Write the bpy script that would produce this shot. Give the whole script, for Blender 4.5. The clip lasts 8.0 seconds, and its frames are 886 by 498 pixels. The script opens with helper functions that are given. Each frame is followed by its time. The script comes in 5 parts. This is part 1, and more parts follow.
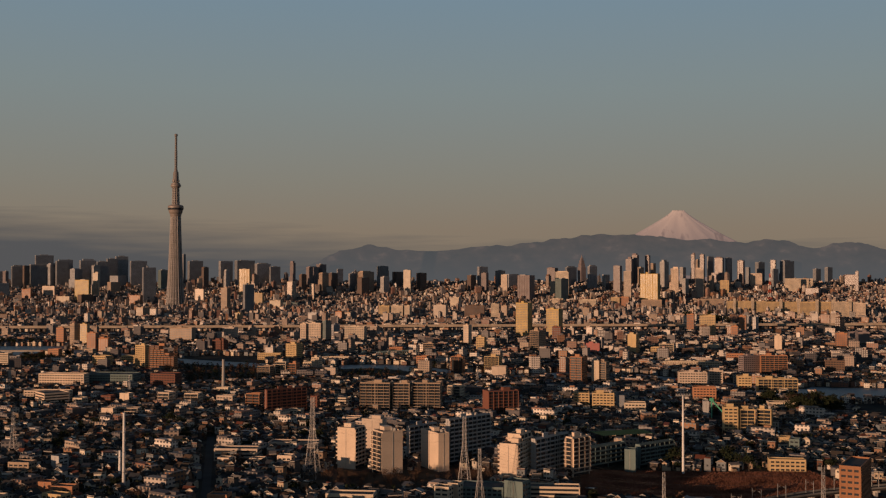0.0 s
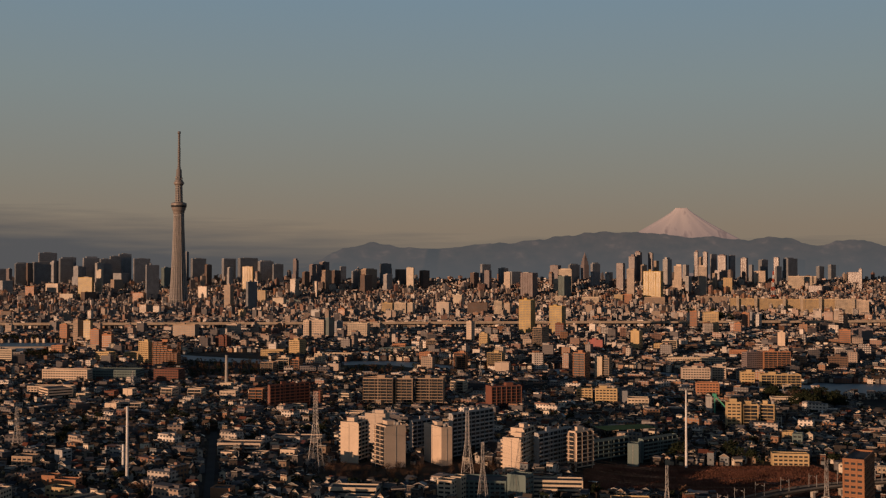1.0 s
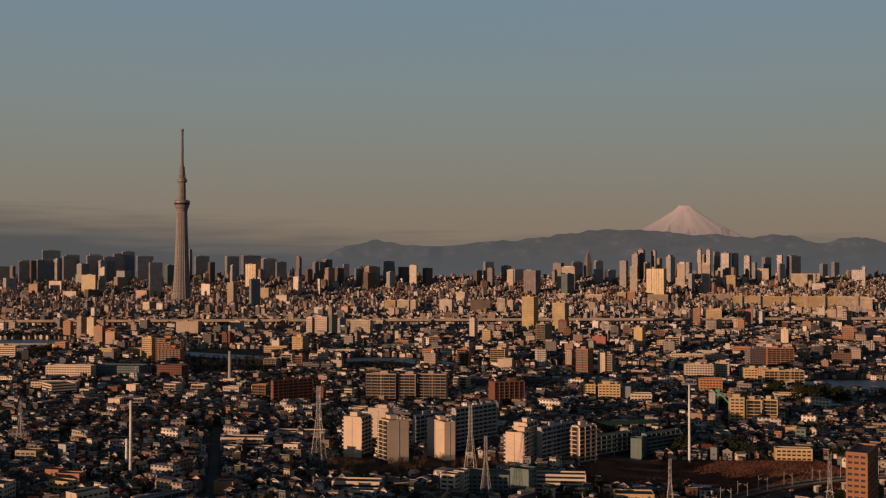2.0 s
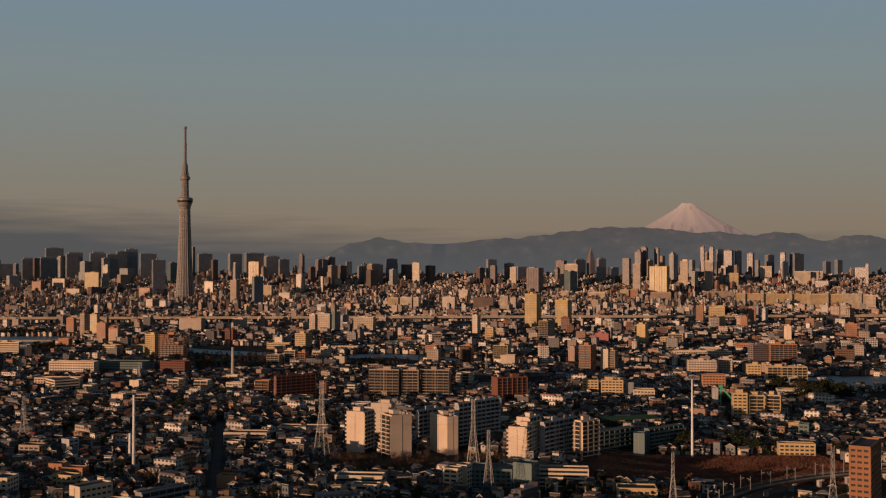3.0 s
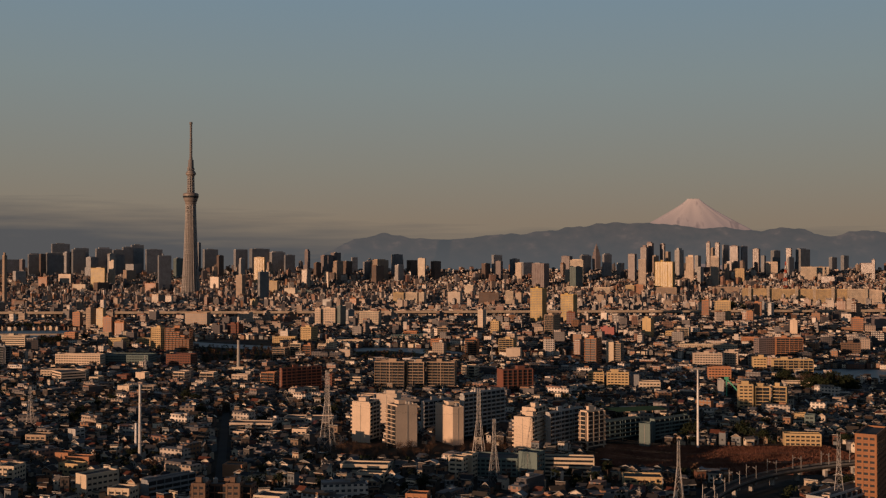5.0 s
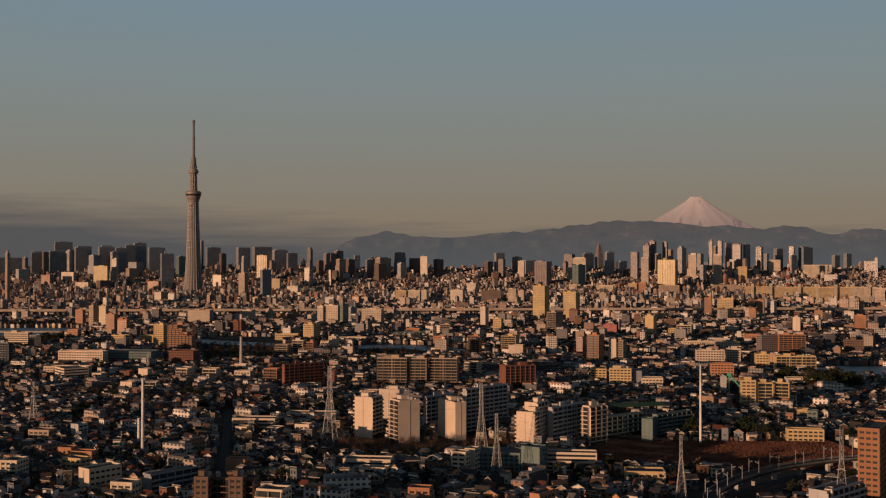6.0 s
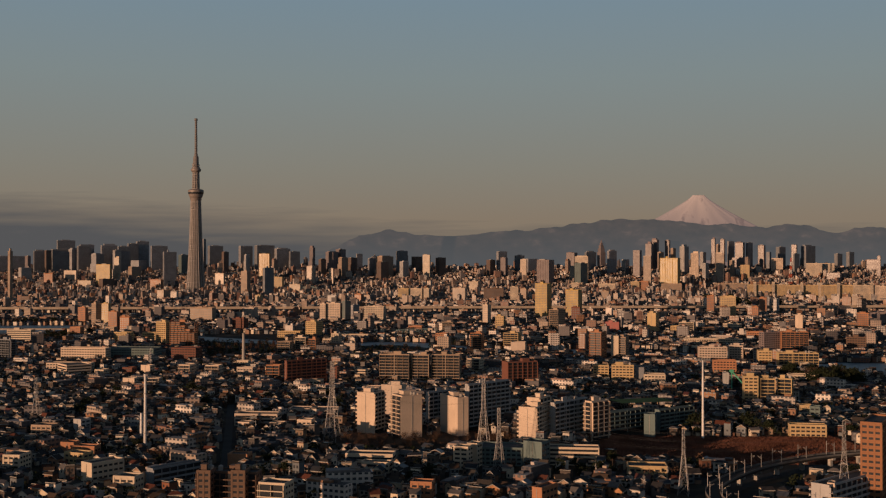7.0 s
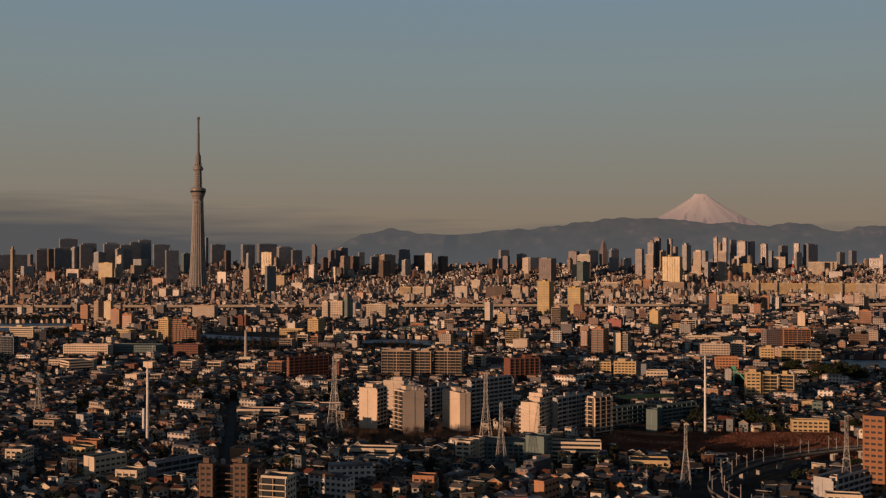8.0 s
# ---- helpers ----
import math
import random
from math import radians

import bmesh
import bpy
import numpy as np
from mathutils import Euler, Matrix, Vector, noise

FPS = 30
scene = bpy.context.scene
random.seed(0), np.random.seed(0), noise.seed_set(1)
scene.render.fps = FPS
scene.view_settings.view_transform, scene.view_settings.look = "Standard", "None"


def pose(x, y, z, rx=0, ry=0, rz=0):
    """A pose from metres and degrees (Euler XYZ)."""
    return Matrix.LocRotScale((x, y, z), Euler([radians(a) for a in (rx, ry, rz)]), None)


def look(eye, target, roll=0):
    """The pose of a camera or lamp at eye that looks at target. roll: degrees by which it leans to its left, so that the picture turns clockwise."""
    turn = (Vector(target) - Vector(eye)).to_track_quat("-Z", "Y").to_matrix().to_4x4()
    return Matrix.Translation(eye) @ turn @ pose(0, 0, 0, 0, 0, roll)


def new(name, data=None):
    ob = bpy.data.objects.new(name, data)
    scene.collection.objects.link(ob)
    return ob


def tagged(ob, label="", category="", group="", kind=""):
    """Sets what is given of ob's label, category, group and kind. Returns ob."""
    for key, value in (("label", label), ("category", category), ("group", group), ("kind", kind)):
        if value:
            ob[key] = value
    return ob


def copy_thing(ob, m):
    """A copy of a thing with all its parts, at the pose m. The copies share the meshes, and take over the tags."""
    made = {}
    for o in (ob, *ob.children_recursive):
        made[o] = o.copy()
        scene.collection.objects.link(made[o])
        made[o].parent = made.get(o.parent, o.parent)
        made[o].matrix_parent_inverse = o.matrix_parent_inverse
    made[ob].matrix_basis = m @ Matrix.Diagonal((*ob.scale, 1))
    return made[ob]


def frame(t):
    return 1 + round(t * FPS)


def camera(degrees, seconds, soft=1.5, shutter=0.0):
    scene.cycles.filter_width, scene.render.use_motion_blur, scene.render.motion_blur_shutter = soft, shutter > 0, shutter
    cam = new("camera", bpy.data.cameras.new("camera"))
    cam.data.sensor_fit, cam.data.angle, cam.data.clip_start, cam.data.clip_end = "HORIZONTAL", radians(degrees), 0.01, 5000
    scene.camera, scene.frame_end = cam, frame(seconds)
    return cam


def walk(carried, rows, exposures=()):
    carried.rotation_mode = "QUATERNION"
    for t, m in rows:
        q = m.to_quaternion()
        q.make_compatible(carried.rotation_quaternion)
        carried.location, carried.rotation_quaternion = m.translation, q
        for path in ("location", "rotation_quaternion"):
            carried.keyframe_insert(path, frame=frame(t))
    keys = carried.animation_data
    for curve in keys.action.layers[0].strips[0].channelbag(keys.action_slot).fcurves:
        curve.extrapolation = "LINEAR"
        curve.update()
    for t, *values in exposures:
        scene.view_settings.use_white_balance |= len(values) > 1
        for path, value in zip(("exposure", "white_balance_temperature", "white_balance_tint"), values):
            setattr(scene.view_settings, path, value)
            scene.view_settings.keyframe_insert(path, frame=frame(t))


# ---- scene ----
cam = camera(44.0, 8.0, soft=1.25)
# The aircraft sinks slowly on the spot, tips down and turns a little to its left.
walk(cam, [
    (0.0, pose(0, 0, 151.08, 91.027, 0, 0.000)),
    (0.5, pose(0, 0, 149.60, 90.981, 0, 0.080)),
    (1.0, pose(0, 0, 148.19, 90.933, 0, 0.156)),
    (1.5, pose(0, 0, 146.84, 90.887, 0, 0.236)),
    (3.0, pose(0, 0, 143.04, 90.744, 0, 0.464)),
    (3.5, pose(0, 0, 141.83, 90.699, 0, 0.537)),
    (4.0, pose(0, 0, 140.61, 90.655, 0, 0.611)),
    (4.5, pose(0, 0, 139.41, 90.615, 0, 0.682)),
    (6.0, pose(0, 0, 135.65, 90.507, 0, 0.883)),
    (6.5, pose(0, 0, 134.32, 90.481, 0, 0.945)),
    (7.0, pose(0, 0, 132.94, 90.456, 0, 1.004)),
    (7.5, pose(0, 0, 131.50, 90.434, 0, 1.060)),
    (8.0, pose(0, 0, 129.98, 90.422, 0, 1.116)),
])

# ---- light ----
SUN_AZ, SUN_EL = 226.0, 4.1          # degrees, clockwise from ahead
SUN_DIR = Vector((math.sin(radians(SUN_AZ)) * math.cos(radians(SUN_EL)),
                  math.cos(radians(SUN_AZ)) * math.cos(radians(SUN_EL)), math.sin(radians(SUN_EL))))
world = bpy.data.worlds.new("dawn_sky")
scene.world = world
world.use_nodes = True
wn, wl = world.node_tree.nodes, world.node_tree.links
sky = wn.new("ShaderNodeTexSky")
sky.sky_type, sky.sun_disc = "NISHITA", False
sky.sun_elevation, sky.sun_rotation = radians(SUN_EL), radians(SUN_AZ)
sky.altitude, sky.air_density, sky.dust_density, sky.ozone_density = 150, 1.0, 2.0, 2.0
wn["Background"].inputs["Strength"].default_value = 0.105
# The dawn haze: a warm grey belt over the horizon that clears to slate blue.
co = wn.new("ShaderNodeTexCoord")
sep = wn.new("ShaderNodeSeparateXYZ")
belt = wn.new("ShaderNodeValToRGB")
mixer = wn.new("ShaderNodeMix")
mixer.data_type = "RGBA"
mixer.inputs["Factor"].default_value = 0.93
e = belt.color_ramp.elements
e[0].position, e[0].color = 0.0, (2.2, 1.74, 1.3, 1)
e[1].position, e[1].color = 0.6, (0.46, 0.64, 0.94, 1)
for p, c in ((0.035, (2.32, 1.84, 1.38, 1)), (0.08, (2.22, 2.08, 1.75, 1)), (0.16, (2.04, 2.4, 2.42, 1)), (0.25, (1.7, 2.45, 3.05, 1)), (0.36, (0.8, 1.2, 1.75, 1))):
    el = e.new(p)
    el.color = c
wl.new(co.outputs["Generated"], sep.inputs[0])
wl.new(sep.outputs["Z"], belt.inputs[0])
wl.new(sky.outputs[0], mixer.inputs[6])
wl.new(belt.outputs[0], mixer.inputs[7])
wl.new(mixer.outputs[2], wn["Background"].inputs["Color"])
lamp = bpy.data.lights.new("sun", "SUN")
lamp.energy, lamp.angle, lamp.color = 4.55, radians(0.5), (1.0, 0.58, 0.345)
sun = new("sun", lamp)
sun.matrix_world = look(SUN_DIR * 1000, (0, 0, 0))
scene.view_settings.exposure = 0.0


# ---- materials ----
def nodes_of(name):
    m = bpy.data.materials.new(name)
    m.use_nodes = True
    nt = m.node_tree
    return m, nt.nodes, nt.links, nt.nodes["Principled BSDF"]


def ramp(n, stops, interp="LINEAR"):
    r = n.new("ShaderNodeValToRGB")
    r.color_ramp.interpolation = interp
    el = r.color_ramp.elements
    el[0].position, el[0].color = stops[0][0], (*stops[0][1], 1)
    el[1].position, el[1].color = stops[-1][0], (*stops[-1][1], 1)
    for p, c in stops[1:-1]:
        k = el.new(p)
        k.color = (*c, 1)
    return r


def mathn(n, l, op, a, b=None):
    m = n.new("ShaderNodeMath")
    m.operation = op
    for i, v in enumerate((a, b)):
        if v is None:
            continue
        if isinstance(v, (int, float)):
            m.inputs[i].default_value = v
        else:
            l.new(v, m.inputs[i])
    return m.outputs[0]


def mixc(n, l, fac, a, b, blend="MIX"):
    m = n.new("ShaderNodeMix")
    m.data_type, m.blend_type = "RGBA", blend
    for i, v in ((0, fac), (6, a), (7, b)):
        if isinstance(v, (int, float)):
            m.inputs[i].default_value = v
        elif isinstance(v, tuple):
            m.inputs[i].default_value = (*v, 1)
        else:
            l.new(v, m.inputs[i])
    return m.outputs[2]


def weather(n, l, colour, amount=0.35):
    """Stains at two scales over a colour."""
    g = n.new("ShaderNodeNewGeometry")
    out = colour
    for scale, k in ((0.06, amount), (0.9, amount * 0.6)):
        t = n.new("ShaderNodeTexNoise")
        t.inputs["Scale"].default_value, t.inputs["Detail"].default_value = scale, 4
        l.new(g.outputs["Position"], t.inputs["Vector"])
        r = ramp(n, ((0.3, (1 - k,) * 3), (0.7, (1.0,) * 3)))
        l.new(t.outputs["Fac"], r.inputs[0])
        out = mixc(n, l, 1.0, out, r.outputs[0], "MULTIPLY")
    return out


def plain(name, rgb, rough=0.8, metal=0.0, amount=0.35):
    m, n, l, b = nodes_of(name)
    c = n.new("ShaderNodeRGB")
    c.outputs[0].default_value = (*rgb, 1)
    l.new(weather(n, l, c.outputs[0], amount), b.inputs["Base Color"])
    b.inputs["Roughness"].default_value, b.inputs["Metallic"].default_value = rough, metal
    if rough >= 0.9:
        b.inputs["Specular IOR Level"].default_value = 0.15
    return m


def storeyed(name, base, glass=(0.03, 0.035, 0.045), pitch=3.2, storey=3.1, wide=0.5, tall=0.5, random_from=""):
    """A wall with rows of small windows on it, for buildings far off. base: a colour, or stops of colours picked at random."""
    m, n, l, b = nodes_of(name)
    g = n.new("ShaderNodeNewGeometry")
    if random_from:
        r = ramp(n, base, "CONSTANT")
        if random_from == "island":
            l.new(g.outputs["Random Per Island"], r.inputs[0])
        else:
            l.new(n.new("ShaderNodeObjectInfo").outputs["Random"], r.inputs[0])
        col = r.outputs[0]
    else:
        c = n.new("ShaderNodeRGB")
        c.outputs[0].default_value = (*base, 1)
        col = c.outputs[0]
    col = weather(n, l, col)
    cross = n.new("ShaderNodeVectorMath")
    cross.operation = "CROSS_PRODUCT"
    l.new(g.outputs["True Normal"], cross.inputs[0])
    cross.inputs[1].default_value = (0, 0, 1)
    dot = n.new("ShaderNodeVectorMath")
    dot.operation = "DOT_PRODUCT"
    l.new(g.outputs["Position"], dot.inputs[0])
    l.new(cross.outputs[0], dot.inputs[1])
    sep = n.new("ShaderNodeSeparateXYZ")
    l.new(g.outputs["Position"], sep.inputs[0])
    sn = n.new("ShaderNodeSeparateXYZ")
    l.new(g.outputs["True Normal"], sn.inputs[0])
    u = mathn(n, l, "FRACT", mathn(n, l, "DIVIDE", dot.outputs["Value"], pitch))
    v = mathn(n, l, "FRACT", mathn(n, l, "DIVIDE", sep.outputs["Z"], storey))
    inside = mathn(n, l, "MULTIPLY", mathn(n, l, "LESS_THAN", u, wide),
                   mathn(n, l, "MULTIPLY", mathn(n, l, "GREATER_THAN", v, 0.9 - tall), mathn(n, l, "LESS_THAN", v, 0.9)))
    inside = mathn(n, l, "MULTIPLY", inside, mathn(n, l, "LESS_THAN", mathn(n, l, "ABSOLUTE", sn.outputs["Z"]), 0.3))
    l.new(mixc(n, l, inside, col, glass), b.inputs["Base Color"])
    rough = mathn(n, l, "SUBTRACT", 0.85, mathn(n, l, "MULTIPLY", inside, 0.55))
    l.new(rough, b.inputs["Roughness"])
    return m


WALL_STOPS = ((0.0, (0.74, 0.67, 0.58)), (0.17, (0.3, 0.22, 0.16)), (0.3, (0.12, 0.1, 0.09)), (0.42, (0.6, 0.48, 0.35)),
              (0.53, (0.13, 0.12, 0.115)), (0.65, (0.34, 0.2, 0.13)), (0.74, (0.16, 0.08, 0.055)), (0.81, (0.8, 0.7, 0.56)),
              (0.92, (0.22, 0.24, 0.255)))
ROOF_STOPS = ((0.0, (0.045, 0.044, 0.046)), (0.25, (0.055, 0.05, 0.046)), (0.42, (0.085, 0.06, 0.045)), (0.56, (0.04, 0.045, 0.055)),
              (0.68, (0.07, 0.06, 0.052)), (0.8, (0.13, 0.05, 0.035)), (0.87, (0.16, 0.15, 0.145)), (0.95, (0.07, 0.08, 0.1)))
M_HOUSE_FAR = storeyed("far_house_wall", WALL_STOPS, random_from="island", pitch=2.6, storey=2.8, wide=0.42, tall=0.42)
FAR_STOPS = ((0.0, (0.36, 0.28, 0.23)), (0.13, (0.56, 0.49, 0.43)), (0.24, (0.34, 0.18, 0.1)), (0.35, (0.13, 0.12, 0.125)),
             (0.46, (0.32, 0.19, 0.14)), (0.56, (0.42, 0.33, 0.26)), (0.66, (0.1, 0.09, 0.095)), (0.77, (0.22, 0.2, 0.2)),
             (0.87, (0.78, 0.7, 0.62)), (0.95, (0.22, 0.11, 0.08)))
M_BLOCK_FAR = storeyed("far_block_wall", FAR_STOPS, random_from="island", pitch=3.4, storey=3.1, wide=0.6, tall=0.48)


def picked(name, stops, rough, source):
    m, n, l, b = nodes_of(name)
    r = ramp(n, stops, "CONSTANT")
    src = n.new("ShaderNodeNewGeometry").outputs["Random Per Island"] if source == "island" else n.new("ShaderNodeObjectInfo").outputs["Random"]
    l.new(src, r.inputs[0])
    l.new(weather(n, l, r.outputs[0], 0.4), b.inputs["Base Color"])
    b.inputs["Roughness"].default_value = rough
    b.inputs["Specular IOR Level"].default_value = 0.1
    return m


M_ROOF_FAR = picked("far_roof", ROOF_STOPS, 0.75, "island")


def with_metal_roofs(m, source):
    """A few of the roofs are of glazed tile or sheet metal and shine."""
    n, l = m.node_tree.nodes, m.node_tree.links
    src = n.new("ShaderNodeNewGeometry").outputs["Random Per Island"] if source == "island" else n.new("ShaderNodeObjectInfo").outputs["Random"]
    pick = mathn(n, l, "FRACT", mathn(n, l, "MULTIPLY", src, 37.0))
    shine = mathn(n, l, "GREATER_THAN", pick, 0.88)
    l.new(mathn(n, l, "SUBTRACT", 0.78, mathn(n, l, "MULTIPLY", shine, 0.5)), n["Principled BSDF"].inputs["Roughness"])
    l.new(mathn(n, l, "ADD", 0.08, mathn(n, l, "MULTIPLY", shine, 0.5)), n["Principled BSDF"].inputs["Specular IOR Level"])


with_metal_roofs(M_ROOF_FAR, "island")
M_FLAT_FAR = picked("far_flat_roof", ((0.0, (0.2, 0.19, 0.18)), (0.4, (0.32, 0.3, 0.28)), (0.7, (0.14, 0.13, 0.13)), (0.9, (0.42, 0.4, 0.38))), 0.85, "island")
# Wall tones lifted to carry the sunlight on the nearest houses.
LIGHT_STOPS = ((0.0, (0.78, 0.7, 0.6)), (0.24, (0.34, 0.25, 0.18)), (0.36, (0.7, 0.58, 0.42)), (0.52, (0.8, 0.75, 0.68)),
               (0.66, (0.5, 0.26, 0.13)), (0.75, (0.15, 0.13, 0.12)), (0.86, (0.62, 0.5, 0.36)), (0.94, (0.3, 0.13, 0.08)))
M_HOUSE = picked("house_wall", LIGHT_STOPS, 0.85, "object")
M_HOUSE_NEAR = picked("near_house_wall", WALL_STOPS, 0.85, "island")
M_ROOF = picked("house_roof", ROOF_STOPS, 0.7, "object")
with_metal_roofs(M_ROOF, "object")
M_GLASS = plain("window_glass", (0.03, 0.035, 0.042), 0.18, 0.0, 0.2)
M_GLASS.node_tree.nodes["Principled BSDF"].inputs["Specular IOR Level"].default_value = 0.25
M_CONC = plain("concrete", (0.42, 0.40, 0.37), 0.9)
M_DARK = plain("dark_roofing", (0.10, 0.10, 0.10), 0.9)
M_STEEL = plain("galvanised_steel", (0.42, 0.41, 0.4), 0.55, 0.3)
M_WHITEPAINT = plain("white_paint", (0.72, 0.71, 0.69), 0.6)
M_REDPAINT = plain("red_paint", (0.5, 0.1, 0.05), 0.6)
M_GREENPAINT = plain("green_paint", (0.10, 0.45, 0.28), 0.6)
M_BRIDGE = plain("bridge_paint", (0.24, 0.34, 0.33), 0.6)
M_BARK = plain("bark", (0.09, 0.065, 0.05), 0.9)
M_LEAF = plain("evergreen_leaves", (0.022, 0.03, 0.014), 0.9)
M_TWIG = plain("bare_twigs", (0.10, 0.06, 0.04), 0.9)
M_CABLE = plain("cable", (0.05, 0.05, 0.05), 0.6)
M_ROADWALL = plain("warm_concrete", (0.40, 0.33, 0.26), 0.9)
M_BALLAST = plain("track_ballast", (0.055, 0.05, 0.046), 0.95)
M_RAILWALL = plain("grimy_concrete", (0.2, 0.19, 0.175), 0.9)
M_ASPHALT = plain("asphalt", (0.05, 0.05, 0.052), 0.9)
M_FIELD = plain("dry_reddish_grass", (0.33, 0.135, 0.082), 0.95, 0.0, 0.6)
M_STRAW = plain("dry_grass_blades", (0.26, 0.115, 0.075), 0.95, 0.0, 0.5)
M_TURF = plain("green_turf", (0.07, 0.14, 0.05), 0.95, 0.0, 0.4)
M_TOWER = plain("tower_steel", (0.34, 0.32, 0.31), 0.6, 0.1, 0.2)
M_TOWERCORE = plain("tower_core", (0.17, 0.16, 0.16), 0.8, 0.1, 0.2)
M_DARKSTEEL = plain("dark_antenna_steel", (0.15, 0.15, 0.155), 0.6, 0.2, 0.2)
M_DECK = plain("deck_cladding", (0.22, 0.19, 0.175), 0.55, 0.1, 0.2)

WALLS = {}


def wall_mat(kind, far):
    """The wall colours of the larger buildings; the far ones carry their windows in the material."""
    tones = {"white": (0.64, 0.51, 0.39), "cream": (0.58, 0.48, 0.36), "yellow": (0.52, 0.38, 0.2), "pink": (0.4, 0.15, 0.135),
             "grey": (0.42, 0.41, 0.40), "brown": (0.13, 0.08, 0.055), "brick": (0.17, 0.065, 0.042), "orange": (0.4, 0.19, 0.1),
             "tan": (0.38, 0.28, 0.2), "dark": (0.22, 0.235, 0.255), "slate": (0.31, 0.32, 0.34), "beige": (0.5, 0.41, 0.33),
             "teal": (0.13, 0.18, 0.175), "rose": (0.21, 0.17, 0.17), "terracotta": (0.3, 0.138, 0.066), "gold": (0.5, 0.36, 0.14)}
    key = (kind, far)
    if key not in WALLS:
        if far:
            WALLS[key] = storeyed(kind + "_tower_wall", tones[kind], (0.1, 0.105, 0.115), 3.6, 3.6, 0.62, 0.5)
            if kind in ("dark", "slate"):          # curtain walls of tinted glass
                pb = WALLS[key].node_tree.nodes["Principled BSDF"]
                pb.inputs["Metallic"].default_value = 0.2
                for lk in list(pb.inputs["Roughness"].links):
                    WALLS[key].node_tree.links.remove(lk)
                pb.inputs["Roughness"].default_value = 0.65
        else:
            WALLS[key] = plain(kind + "_wall", tones[kind], 0.85, 0.0, 0.2)
    return WALLS[key]


# ---- mesh helpers ----
def mesh_of(name, verts, faces, mats, index=None, smooth=False):
    me = bpy.data.meshes.new(name)
    me.from_pydata(verts, [], faces)
    for m in mats:
        me.materials.append(m)
    if index is not None:
        me.polygons.foreach_set("material_index", index)
    if smooth:
        me.polygons.foreach_set("use_smooth", [True] * len(faces))
    me.update()
    return me


class Build:
    """Collects boxes, tubes and prisms into one mesh."""

    def __init__(self):
        self.v, self.f, self.i = [], [], []

    def add(self, v, f, i=0):
        k = len(self.v)
        self.v += [tuple(p) for p in v]
        self.f += [tuple(k + a for a in q) for q in f]
        self.i += [i] * len(f)
        return self

    def box(self, x0, x1, y0, y1, z0, z1, i=0):
        v = [(x, y, z) for z in (z0, z1) for y in (y0, y1) for x in (x0, x1)]
        return self.add(v, [(0, 2, 3, 1), (4, 5, 7, 6), (0, 1, 5, 4), (2, 6, 7, 3), (0, 4, 6, 2), (1, 3, 7, 5)], i)

    def tube(self, a, b, r, r2=None, sides=4, i=0):
        a, b = Vector(a), Vector(b)
        w = (b - a).normalized()
        p = w.orthogonal().normalized()
        q = w.cross(p)
        r2 = r if r2 is None else r2
        v = []
        for c, rad in ((a, r), (b, r2)):
            v += [c + rad * (math.cos(2 * math.pi * k / sides) * p + math.sin(2 * math.pi * k / sides) * q) for k in range(sides)]
        f = [(k, (k + 1) % sides, sides + (k + 1) % sides, sides + k) for k in range(sides)]
        return self.add(v, f + [tuple(range(sides))[::-1], tuple(range(sides, 2 * sides))], i)

    def lathe(self, prof, sides=32, cx=0, cy=0, i=0):
        v = [(cx + r * math.cos(2 * math.pi * k / sides), cy + r * math.sin(2 * math.pi * k / sides), z) for r, z in prof for k in range(sides)]
        f = [(j * sides + k, j * sides + (k + 1) % sides, (j + 1) * sides + (k + 1) % sides, (j + 1) * sides + k)
             for j in range(len(prof) - 1) for k in range(sides)]
        return self.add(v, f + [tuple(range((len(prof) - 1) * sides, len(prof) * sides))], i)

    def mesh(self, name, *mats, smooth=False):
        return mesh_of(name, self.v, self.f, mats, self.i, smooth)


def part(name, me, parent, label="", at=(0, 0, 0), rz=0.0):
    ob = new(name, me)
    ob.parent = parent
    ob.location = at
    ob.rotation_euler = (0, 0, rz)
    return tagged(ob, label)


def ground_z(x, y):
    """The plain is level; behind the great tower the land rises gently to the old uplands."""
    t = min(1.0, max(0.0, (y - 4000.0) / 850.0))
    return 92.0 * t * t * (3 - 2 * t)


def thing(name, x, y, rz, label, category, group="", kind=""):
    ob = new(name)
    ob.empty_display_size = 2
    ob.location, ob.rotation_euler = (x, y, ground_z(x, y)), (0, 0, rz)
    return tagged(ob, label, category, group, kind)


# ---- ground, water, fields ----
def strip(name, pts, wide, z, mat, label, category, kind="structure"):
    """A ribbon along a line of points."""
    P = [Vector((p[0], p[1], 0)) for p in pts]
    fine = []
    for k in range(len(P) - 1):
        a, b, c, d = P[max(k - 1, 0)], P[k], P[k + 1], P[min(k + 2, len(P) - 1)]
        for s in range(8):
            t = s / 8
            fine.append(0.5 * ((2 * b) + (c - a) * t + (2 * a - 5 * b + 4 * c - d) * t * t + (3 * b - a - 3 * c + d) * t ** 3))
    fine.append(P[-1])
    v, f = [], []
    for k, p in enumerate(fine):
        w = (fine[min(k + 1, len(fine) - 1)] - fine[max(k - 1, 0)]).normalized()
        s = Vector((-w.y, w.x, 0)) * wide / 2
        v += [(*(p + s).xy, z), (*(p - s).xy, z)]
    f = [(2 * k, 2 * k + 1, 2 * k + 3, 2 * k + 2) for k in range(len(fine) - 1)]
    return tagged(new(name, mesh_of(name, v, f, [mat])), label, category, kind=kind), fine


